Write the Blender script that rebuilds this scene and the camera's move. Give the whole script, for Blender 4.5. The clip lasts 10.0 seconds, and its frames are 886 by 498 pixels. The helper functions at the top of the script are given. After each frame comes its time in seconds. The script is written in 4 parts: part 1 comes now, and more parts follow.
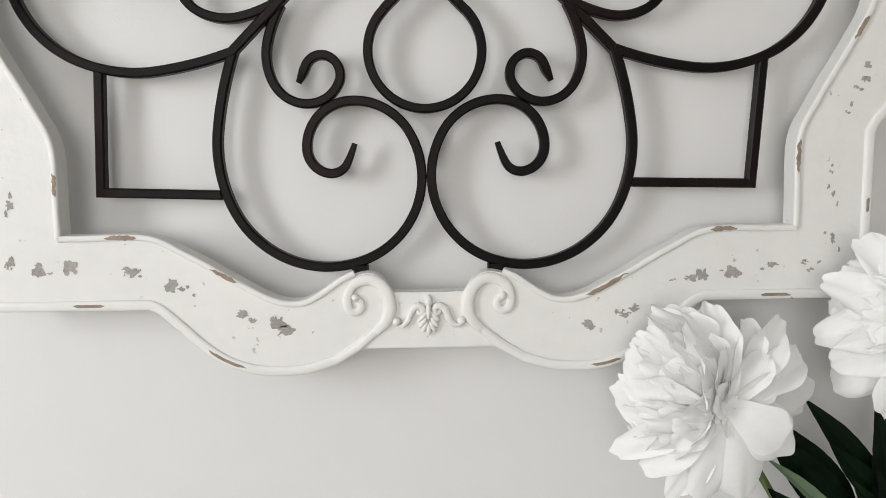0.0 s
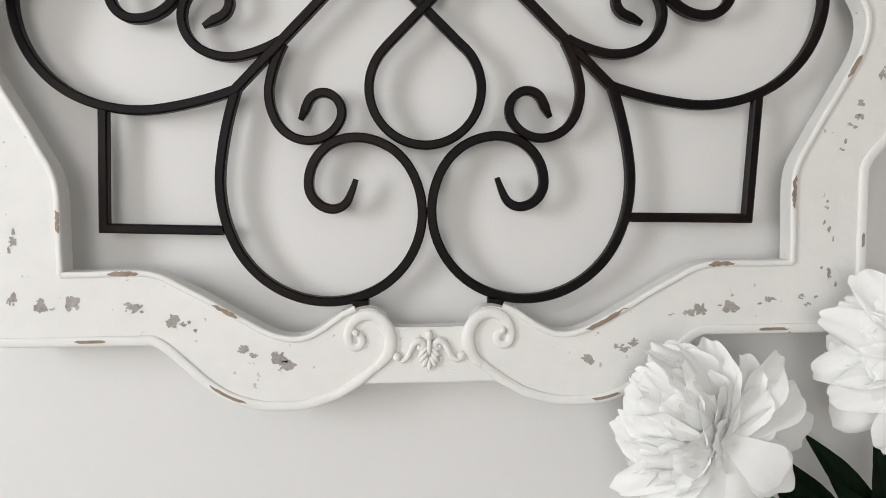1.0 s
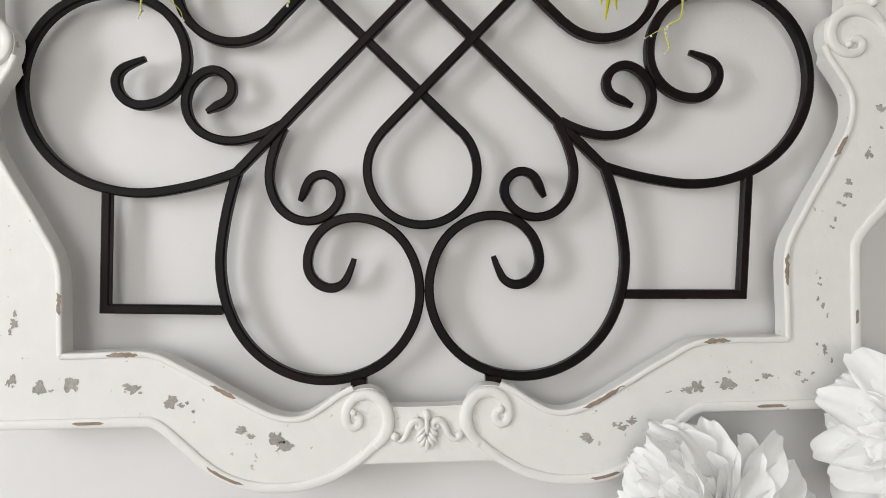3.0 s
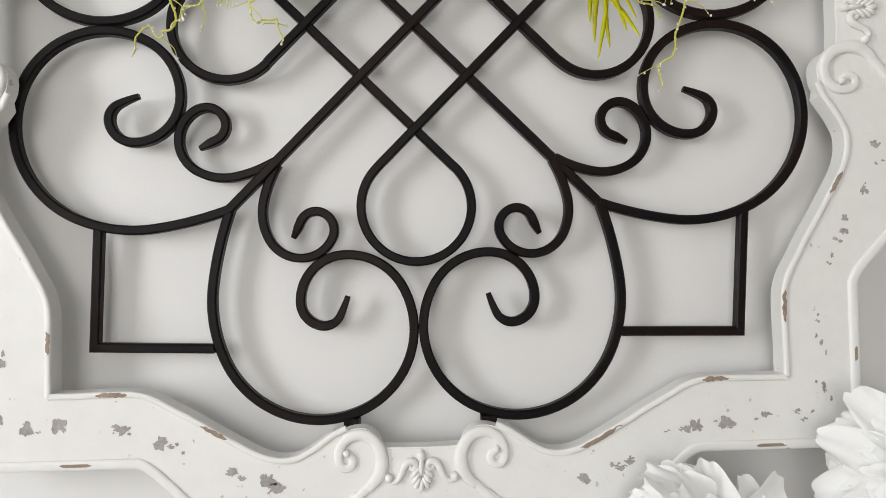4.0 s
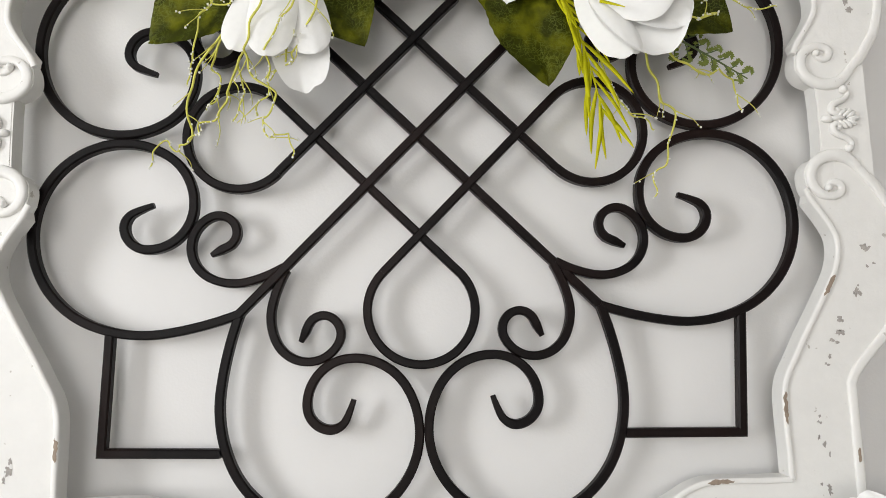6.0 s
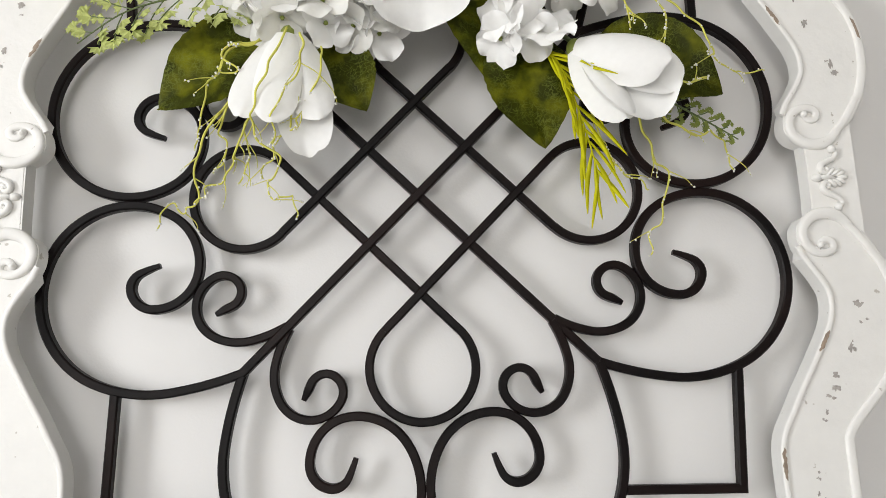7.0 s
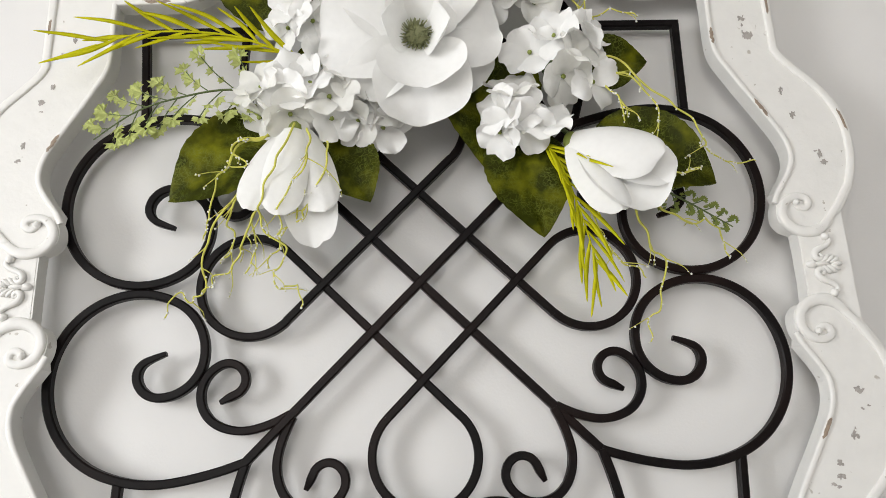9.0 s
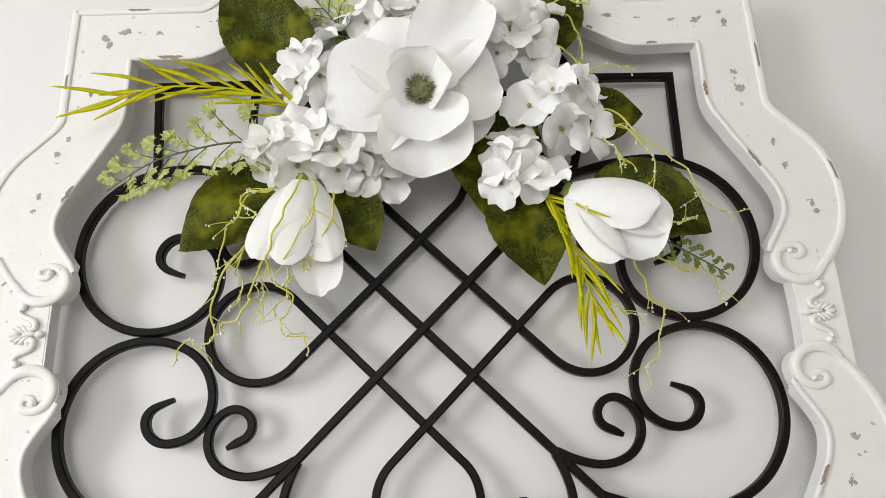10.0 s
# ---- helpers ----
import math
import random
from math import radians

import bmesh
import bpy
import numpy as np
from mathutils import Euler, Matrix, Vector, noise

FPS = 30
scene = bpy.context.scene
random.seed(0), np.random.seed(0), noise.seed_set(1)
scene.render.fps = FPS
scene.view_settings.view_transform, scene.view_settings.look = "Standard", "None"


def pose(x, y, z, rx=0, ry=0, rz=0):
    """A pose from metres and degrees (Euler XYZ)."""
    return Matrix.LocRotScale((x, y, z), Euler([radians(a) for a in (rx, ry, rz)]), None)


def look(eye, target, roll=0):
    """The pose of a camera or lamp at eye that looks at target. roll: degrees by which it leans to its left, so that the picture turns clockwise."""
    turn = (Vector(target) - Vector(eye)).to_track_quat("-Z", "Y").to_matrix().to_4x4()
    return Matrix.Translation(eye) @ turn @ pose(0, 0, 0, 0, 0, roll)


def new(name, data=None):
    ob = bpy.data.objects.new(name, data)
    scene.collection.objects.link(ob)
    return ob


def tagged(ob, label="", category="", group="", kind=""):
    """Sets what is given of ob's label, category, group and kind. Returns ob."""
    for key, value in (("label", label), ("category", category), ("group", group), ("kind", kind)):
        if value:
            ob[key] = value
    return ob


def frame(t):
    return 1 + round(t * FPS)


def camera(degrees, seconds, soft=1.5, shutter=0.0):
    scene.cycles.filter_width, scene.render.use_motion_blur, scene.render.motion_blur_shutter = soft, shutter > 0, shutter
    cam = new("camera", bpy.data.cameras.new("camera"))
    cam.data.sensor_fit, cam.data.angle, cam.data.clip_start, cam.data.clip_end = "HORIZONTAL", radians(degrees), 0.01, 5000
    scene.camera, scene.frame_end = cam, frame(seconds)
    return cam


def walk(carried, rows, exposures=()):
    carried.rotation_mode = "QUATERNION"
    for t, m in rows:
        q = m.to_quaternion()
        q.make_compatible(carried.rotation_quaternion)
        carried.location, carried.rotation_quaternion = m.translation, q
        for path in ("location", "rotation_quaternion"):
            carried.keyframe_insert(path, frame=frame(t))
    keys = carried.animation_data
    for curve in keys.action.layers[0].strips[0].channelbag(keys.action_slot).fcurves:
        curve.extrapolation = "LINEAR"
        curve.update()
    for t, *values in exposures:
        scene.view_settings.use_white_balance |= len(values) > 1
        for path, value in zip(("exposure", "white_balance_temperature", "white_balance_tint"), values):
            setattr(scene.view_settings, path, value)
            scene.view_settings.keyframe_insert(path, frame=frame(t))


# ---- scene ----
cam = camera(62.7, 10.0, soft=0.5)
PATH = [
    (0, (0.0, -0.573, 1.272), (0.042, 1.413, 1.045), -0.7),
    (0.5, (0.002, -0.573, 1.279), (0.047, 1.416, 1.073), -0.7),
    (1, (-0.003, -0.576, 1.284), (0.05, 1.415, 1.111), -0.7),
    (1.5, (-0.005, -0.58, 1.289), (0.046, 1.415, 1.155), -0.8),
    (2, (-0.004, -0.58, 1.294), (0.048, 1.417, 1.2), -0.9),
    (2.5, (-0.002, -0.583, 1.299), (0.047, 1.416, 1.239), -1.0),
    (4, (0.003, -0.577, 1.312), (0.063, 1.422, 1.356), -1.2),
    (4.5, (0.003, -0.578, 1.315), (0.061, 1.42, 1.404), -1.2),
    (5, (0.0, -0.581, 1.32), (0.061, 1.413, 1.456), -1.3),
    (5.5, (-0.001, -0.587, 1.326), (0.063, 1.402, 1.52), -1.4),
    (7, (-0.002, -0.606, 1.346), (0.069, 1.36, 1.705), -1.9),
    (7.5, (-0.001, -0.615, 1.35), (0.065, 1.34, 1.765), -1.9),
    (8, (0.001, -0.617, 1.354), (0.066, 1.329, 1.814), -2.0),
    (8.5, (0.002, -0.619, 1.357), (0.065, 1.316, 1.857), -2.0),
    (9, (0.0, -0.621, 1.361), (0.064, 1.305, 1.896), -2.1),
    (9.5, (-0.003, -0.628, 1.366), (0.06, 1.288, 1.936), -2.1),
    (10, (0.0, -0.64, 1.37), (0.059, 1.261, 1.988), -2.1),
]
walk(cam, [(t, look(eye, target, roll)) for t, eye, target, roll in PATH],
     exposures=[(0, -0.03), (2.5, -0.01), (4.5, 0.05), (7, 0.18), (8.5, 0.14), (10, 0.12)])

# world, sun and large lights -------------------------------------------------
world = bpy.data.worlds.new("sky_world")
scene.world = world
world.use_nodes = True
wn = world.node_tree.nodes
sky = wn.new("ShaderNodeTexSky")
sky.sky_type, sky.sun_disc = "NISHITA", False
sky.sun_elevation, sky.sun_rotation = radians(35), radians(200)
world.node_tree.links.new(sky.outputs[0], wn["Background"].inputs[0])
wn["Background"].inputs[1].default_value = 0.12


def area_lamp(name, eye, target, sx, sy, watts, colour):
    data = bpy.data.lights.new(name, "AREA")
    data.shape, data.size, data.size_y, data.energy, data.color = "RECTANGLE", sx, sy, watts, colour
    ob = new(name, data)
    ob.matrix_world = look(eye, target)
    return ob


# daylight from the inferred left window; the rear lamp is added frontal fill
area_lamp("window_light", (-1.66, -1.12, 1.55), (0, -1.12, 1.55), 0.55, 0.95, 24, (0.98, 0.985, 1.0))
area_lamp("window_light", (-0.80, -3.76, 1.65), (-0.80, 0, 1.65), 1.5, 1.5, 31.5, (0.98, 0.985, 1.0))


# materials --------------------------------------------------------------------
def material(name, colour, rough=0.5, metal=0.0, spots=None, fine=60.0, coarse=6.0, vary=0.06, bump=0.1, bump_scale=250.0,
             through_light=0.0, per_object=0.0, coat=0.0, gloss=0.5, veins=None):
    """A node material: base colour varied at two scales, a second tint in patches, fine relief."""
    m = bpy.data.materials.new(name)
    m.use_nodes = True
    nt = m.node_tree
    n, l = nt.nodes, nt.links
    b = n["Principled BSDF"]
    b.inputs["Roughness"].default_value = rough
    b.inputs["Metallic"].default_value = metal
    b.inputs["Specular IOR Level"].default_value = gloss
    b.inputs["Coat Weight"].default_value = coat
    tc = n.new("ShaderNodeTexCoord")

    def noise_tex(scale, detail=4.0):
        t = n.new("ShaderNodeTexNoise")
        t.inputs["Scale"].default_value, t.inputs["Detail"].default_value = scale, detail
        l.new(tc.outputs["Object"], t.inputs["Vector"])
        return t

    a, c = noise_tex(coarse), noise_tex(fine)
    add = n.new("ShaderNodeMath"); add.operation = "ADD"
    l.new(a.outputs[0], add.inputs[0]); l.new(c.outputs[0], add.inputs[1])
    value = add.outputs[0]
    if per_object:
        info = n.new("ShaderNodeObjectInfo")
        k = n.new("ShaderNodeMath"); k.operation = "MULTIPLY_ADD"
        k.inputs[1].default_value = per_object
        l.new(info.outputs["Random"], k.inputs[0]); l.new(value, k.inputs[2])
        value = k.outputs[0]
    ramp = n.new("ShaderNodeMapRange")
    ramp.inputs[1].default_value, ramp.inputs[2].default_value = 0.6, 1.4 + per_object
    ramp.inputs[3].default_value, ramp.inputs[4].default_value = 1 - vary, 1 + vary
    l.new(value, ramp.inputs[0])
    mul = n.new("ShaderNodeMix"); mul.data_type, mul.blend_type = "RGBA", "MULTIPLY"
    mul.inputs[0].default_value = 1
    mul.inputs[6].default_value = (*colour, 1)
    l.new(ramp.outputs[0], mul.inputs[7])
    out = mul.outputs[2]
    if spots:
        tint, scale, low, high = spots
        s = noise_tex(scale, 6.0)
        r = n.new("ShaderNodeMapRange")
        r.inputs[1].default_value, r.inputs[2].default_value = low, high
        l.new(s.outputs[0], r.inputs[0])
        mix = n.new("ShaderNodeMix"); mix.data_type = "RGBA"
        mix.inputs[7].default_value = (*tint, 1)
        l.new(r.outputs[0], mix.inputs[0]); l.new(out, mix.inputs[6])
        out = mix.outputs[2]
    if veins:
        tint, scale, width, amount = veins
        vo = n.new("ShaderNodeTexVoronoi")
        vo.feature = "DISTANCE_TO_EDGE"
        vo.inputs["Scale"].default_value = scale
        warp = n.new("ShaderNodeMix"); warp.data_type, warp.blend_type = "RGBA", "ADD"
        warp.inputs[0].default_value = 0.02
        w2 = noise_tex(90.0, 3.0)
        l.new(tc.outputs["Object"], warp.inputs[6]); l.new(w2.outputs["Color"], warp.inputs[7]); l.new(warp.outputs[2], vo.inputs["Vector"])
        r = n.new("ShaderNodeMapRange")
        r.inputs[1].default_value, r.inputs[2].default_value, r.inputs[3].default_value, r.inputs[4].default_value = 0.0, width, amount, 0.0
        l.new(vo.outputs["Distance"], r.inputs[0])
        patch = n.new("ShaderNodeMapRange")
        patch.inputs[1].default_value, patch.inputs[2].default_value = 0.42, 0.62
        l.new(noise_tex(38.0).outputs[0], patch.inputs[0])
        k = n.new("ShaderNodeMath"); k.operation = "MULTIPLY"
        l.new(r.outputs[0], k.inputs[0]); l.new(patch.outputs[0], k.inputs[1])
        mix = n.new("ShaderNodeMix"); mix.data_type = "RGBA"
        mix.inputs[7].default_value = (*tint, 1)
        l.new(k.outputs[0], mix.inputs[0]); l.new(out, mix.inputs[6])
        out = mix.outputs[2]
    l.new(out, b.inputs["Base Color"])
    if through_light:
        tr = n.new("ShaderNodeBsdfTranslucent")
        mixs = n.new("ShaderNodeMixShader")
        mixs.inputs[0].default_value = through_light
        l.new(out, tr.inputs[0]); l.new(b.outputs[0], mixs.inputs[1]); l.new(tr.outputs[0], mixs.inputs[2])
        l.new(mixs.outputs[0], n["Material Output"].inputs[0])
    if bump:
        bt = noise_tex(bump_scale, 3.0)
        bp = n.new("ShaderNodeBump")
        bp.inputs["Strength"].default_value, bp.inputs["Distance"].default_value = bump, 0.001
        l.new(bt.outputs[0], bp.inputs["Height"]); l.new(bp.outputs[0], b.inputs["Normal"])
    return m


WALL = material("wall_paint", (0.735, 0.725, 0.71), 0.55, vary=0.015, coarse=1.5, fine=30, bump=0.12, bump_scale=420)
PLAIN = material("room_paint", (0.74, 0.73, 0.71), 0.7, vary=0.02, coarse=1.0)
FLOOR = material("floor_boards", (0.46, 0.43, 0.40), 0.5, vary=0.15, coarse=3)
PAINT = material("chalk_white_paint", (0.775, 0.765, 0.735), 0.42, vary=0.035, coarse=9, fine=70, bump=0.4, bump_scale=150,
                 spots=((0.50, 0.47, 0.42), 120.0, 0.69, 0.72))
BARE = material("bare_grey_wood", (0.36, 0.335, 0.31), 0.75, vary=0.3, coarse=60, fine=400, bump=0.5, bump_scale=500)
BROWN = material("bare_brown_wood", (0.29, 0.225, 0.17), 0.7, vary=0.3, coarse=90, fine=500, bump=0.5, bump_scale=500)
IRON = material("dark_iron", (0.0042, 0.0030, 0.0031), 0.42, 0.0, gloss=0.13, vary=0.35, coarse=14, fine=180, bump=0.25, bump_scale=330,
                spots=((0.013, 0.0065, 0.0055), 7.0, 0.45, 0.7))

# mesh helpers -----------------------------------------------------------------
CZ = 1.5          # height of the panel's centre
FRONT = -0.040    # the wooden frame's face
BACK = -0.025     # its back, held off the wall by felt pads
BAR = 0.0072      # width of an iron bar
IRON_Y = -0.016   # middle of the iron bars


def mesh_of(name, verts, faces, mat, smooth=True):
    me = bpy.data.meshes.new(name)
    me.from_pydata([tuple(v) for v in verts], [], faces)
    me.materials.append(mat)
    if smooth:
        me.polygons.foreach_set("use_smooth", [True] * len(me.polygons))
    me.update()
    return me


def part(name, bm, mat, parent=None, label="", smooth=False):
    """Links a bmesh, or ready mesh data, as one object under a thing or a part."""
    if isinstance(bm, bmesh.types.BMesh):
        me = bpy.data.meshes.new(name)
        bmesh.ops.recalc_face_normals(bm, faces=bm.faces[:])
        bm.to_mesh(me); bm.free()
        me.materials.append(mat)
        if smooth:
            me.polygons.foreach_set("use_smooth", [True] * len(me.polygons))
    else:
        me = bm
    ob = new(name, me)
    ob.parent = parent
    return tagged(ob, label)


def empty(name, at=(0, 0, 0)):
    ob = new(name)
    ob.empty_display_size = 0.02
    ob.location = at
    return ob


def box_bm(lo, hi, bevel=0.0):
    bm = bmesh.new()
    bmesh.ops.create_cube(bm, size=1)
    for v in bm.verts:
        v.co = [lo[i] + (v.co[i] + 0.5) * (hi[i] - lo[i]) for i in range(3)]
    if bevel:
        bmesh.ops.bevel(bm, geom=bm.edges[:], offset=bevel, segments=2, affect="EDGES")
    return bm


def arcs(start, heading, segments, step=2.2):
    """A plane curve, in mm, of arcs laid end to end: (length, turn in degrees)."""
    x, y, h = start[0], start[1], radians(heading)
    pts = [(x, y)]
    for length, turn in segments:
        m = max(2, int(length / step))
        for _ in range(m):
            h += radians(turn) / m / 2
            x += length / m * math.cos(h)
            y += length / m * math.sin(h)
            h += radians(turn) / m / 2
            pts.append((x, y))
    return pts


def turned(pts, quarter, mirror):
    """From mm (along the side, out from the centre) to metres on the wall, for one of the eight octants."""
    out = []
    for u, v in pts:
        x, z = (-u if mirror else u) / 1000, -v / 1000
        for _ in range(quarter):
            x, z = -z, x
        out.append((x, z))
    return out


def sweep(pts, y, profile, closed=False, scale=None, cap=True):
    """Verts and faces of a profile (across, forward) swept along plane points (x, z)."""
    n, k = len(pts), len(profile)
    verts, faces = [], []
    for i, (x, z) in enumerate(pts):
        a = pts[(i - 1) % n] if closed or i else pts[0]
        b = pts[(i + 1) % n] if closed or i < n - 1 else pts[-1]
        d1 = Vector((x - a[0], z - a[1])); d2 = Vector((b[0] - x, b[1] - z))
        d1 = d1.normalized() if d1.length > 1e-9 else d2.normalized()
        d2 = d2.normalized() if d2.length > 1e-9 else d1
        t = (d1 + d2).normalized()
        mitre = 1 / max(0.5, t.dot(d1))
        s = scale(i / (n - 1)) if scale else 1.0
        for p, q in profile:
            verts.append((x - t.y * p * s * mitre, y - q * (s if scale else 1), z + t.x * p * s * mitre))
    for i in range(n if closed else n - 1):
        for j in range(k):
            a, b = i * k + j, i * k + (j + 1) % k
            c, d = ((i + 1) % n) * k + (j + 1) % k, ((i + 1) % n) * k + j
            faces.append((a, b, c, d))
    if cap and not closed:
        faces += [tuple(range(k))[::-1], tuple(range((n - 1) * k, n * k))]
    return verts, faces


def fixed(me):
    bm = bmesh.new(); bm.from_mesh(me)
    bmesh.ops.recalc_face_normals(bm, faces=bm.faces[:])
    bm.to_mesh(me); bm.free()
    return me


def square_bar(w, d, c=0.0012):
    a, b = w / 2, d / 2
    return [(a, -b + c), (a, b - c), (a - c, b), (-a + c, b), (-a, b - c), (-a, -b + c), (-a + c, -b), (a - c, -b)]


def rim(a, h, k=14):
    """A low moulding: half-width a, height h, with a flattened crown."""
    out = []
    for i in range(k):
        c, s = math.cos(2 * math.pi * i / k), math.sin(2 * math.pi * i / k)
        out.append((a * math.copysign(abs(c) ** 0.72, c), h * math.copysign(abs(s) ** 0.72, s)))
    return out


# room ---------------------------------------------------------------------------
def structure(name, bm, mat, label, category="wall"):
    ob = part(name, bm, mat)
    return tagged(ob, label, category, kind="structure")


structure("wall_north", box_bm((-2.4, 0, 0), (2.4, 0.12, 2.7)), WALL, "smooth light grey painted interior wall")
# the other walls, floor and ceiling are out of view, added to bounce light
structure("wall_east", box_bm((2.4, -3.8, 0), (2.52, 0.12, 2.7)), PLAIN, "unseen plain off-white side wall, added to bounce light")


def wall_with_window(name, length, lo, hi, sill, head, place):
    bm = bmesh.new()
    for a, b, c, d in ((0, lo, 0, 2.7), (hi, length, 0, 2.7), (lo, hi, 0, sill), (lo, hi, head, 2.7)):
        piece = box_bm((a, 0, c), (b, 0.12, d))
        me = bpy.data.meshes.new("piece"); piece.to_mesh(me); piece.free()
        bm.from_mesh(me); bpy.data.meshes.remove(me)
    ob = structure(name, bm, PLAIN, "unseen plain off-white wall with a window opening, added to shape the light")
    ob.matrix_world = place


wall_with_window("wall_west", 3.8, 2.2, 3.16, 0.95, 2.15, pose(-1.7, -3.8, 0, 0, 0, 90))
# the south opening is assumed, cut only for the added fill lamp
wall_with_window("wall_south", 4.8, 0.8, 2.4, 0.85, 2.45, pose(-2.4, -3.92, 0))
structure("floor", box_bm((-2.52, -3.92, -0.1), (2.52, 0.12, 0)), FLOOR, "unseen pale grey floor, added to bounce light", "floor")
structure("ceiling", box_bm((-2.52, -3.92, 2.7), (2.52, 0.12, 2.8)), PLAIN, "unseen plain white ceiling, added to bounce light", "ceiling")

# the wall panel -------------------------------------------------------------------
OCTANTS = [(q, m) for q in range(4) for m in (False, True)]
panel = tagged(empty("wall_panel", (0, 0, CZ)), "square distressed white wooden wall panel with black iron scrollwork", "wall panel")


def curve(pts, per=5):
    """A smooth plane curve through points."""
    p = [pts[0], *pts, pts[-1]]
    out = []
    for i in range(1, len(p) - 2):
        for j in range(per):
            t = j / per
            out.append(tuple(0.5 * (2 * b + (c - a) * t + (2 * a - 5 * b + 4 * c - d) * t * t + (3 * b - a - 3 * c + d) * t ** 3)
                             for a, b, c, d in zip(p[i - 1], p[i], p[i + 1], p[i + 2])))
    return out + [p[-2]]


def beside(pts, d):
    """The curve moved by d mm towards the opening."""
    out = []
    for i, (u, v) in enumerate(pts):
        a, b = pts[max(0, i - 1)], pts[min(len(pts) - 1, i + 1)]
        n = math.hypot(b[0] - a[0], b[1] - a[1])
        out.append((u - (b[1] - a[1]) / n * d, v + (b[0] - a[0]) / n * d))
    return out


# half a side, in mm from the corner to the middle: the lines where the flat face meets its two raised rims
FACE_IN = curve([(266, 279), (255, 279), (232, 278.5), (214, 279), (201, 282.5), (188, 289.5), (172, 298), (155, 308), (139, 317), (124, 325), (112, 329), (102, 330),
                 (92, 328.5), (81, 323), (72, 317), (64, 311.5)])
FACE_OUT = curve([(205, 322.5), (195, 328.5), (181, 341), (166, 355), (150, 366), (132, 372.5), (113, 374.5), (92, 373), (72, 367)])
VOLUTE = arcs((41, 349.5), 214, [(4, 4), (35.5, 93.6), (43, 158.8), (21.5, 248.5)])
INNER_LINE = [(276.7, 276.7)] + beside(FACE_IN, 2.3) + [(56, 305.5)]
OUTER_LINE = [(326.4, 326.4), (300, 326.4), (255, 326.4), (207, 326.4)] + beside(FACE_OUT, -3.9)[3:] + [(54, 360.5), (47, 354.8)]
INNER_SIDE = [(274.4, 274.4)] + beside(FACE_IN, 4.6) + curve([(60, 309), (54, 306.6), (46, 305.6), (39, 307), (33, 312), (29.5, 320)]) + [(13, 320.5), (0, 320.5)]
OUTER_SIDE = [(330, 330), (300, 330), (255, 330), (208.5, 330)] + beside(FACE_OUT, -7.4)[4:] + [(56, 363), (44, 354), (34, 346), (28, 345), (14, 345), (0, 345)]


def out_of_true(x, z, outer=False):
    """The hand-made frame is not quite square: each edge lies where the wood has moved it."""
    f = (max(-1, min(1, x / 0.3)) + 1) / 2
    g = (max(-1, min(1, z / 0.3)) + 1) / 2
    k = min(1, abs(z) / 0.2)
    dx = (-0.0025 if outer else -0.0100 + 0.0020 * k) if x < 0 else (-0.0005 if outer else -0.001 - (0.002 + 0.003 * g) * k)
    dz = 0.001 - 0.001 * f if z < 0 else -0.013 + 0.007 * f if outer else -0.016 + 0.008 * f
    return x + math.copysign(1, x) * dx * min(1, abs(x) / 0.279), z + math.copysign(1, z) * dz * min(1, abs(z) / 0.279)


def outline(side):
    """The closed outline from one octant's half side."""
    loop = []
    for q in range(4):
        loop += turned(side[:-1], q, True) + turned(side[::-1][:-1], q, False)
    return loop


def frame_body():
    bm = bmesh.new()
    for loop, outer in ((outline(OUTER_SIDE), True), (outline(INNER_SIDE), False)):
        vs = [bm.verts.new((x, FRONT, z)) for x, z in (out_of_true(*p, outer) for p in loop)]
        for i in range(len(vs)):
            bm.edges.new((vs[i - 1], vs[i]))
    res = bmesh.ops.triangle_fill(bm, use_beauty=True, edges=bm.edges[:])
    faces = [f for f in res["geom"] if isinstance(f, bmesh.types.BMFace)]
    ext = bmesh.ops.extrude_face_region(bm, geom=faces)
    for v in ext["geom"]:
        if isinstance(v, bmesh.types.BMVert):
            v.co.y = BACK
    return bm


wooden_frame = part("wooden_frame", frame_body(), PAINT, panel, "chalky white painted wood with chipped paint")
grille = tagged(new("iron_grille"), "black-brown square iron bars bent into scrolls")
grille.parent = panel


def octant_part(name, pts, y, profile, mat, parent, q, m, scale=None):
    v, f = sweep(turned(pts, q, m), y, profile, scale=scale)
    me = fixed(mesh_of(name, v, f, mat, False))
    ob = part(name, me, mat, parent)
    return ob


def soft_edges(ob, degrees=40):
    """Smooth faces that keep the sharp edges sharp."""
    me = ob.data
    me.polygons.foreach_set("use_smooth", [True] * len(me.polygons))
    me.set_sharp_from_angle(angle=radians(degrees))
    return ob


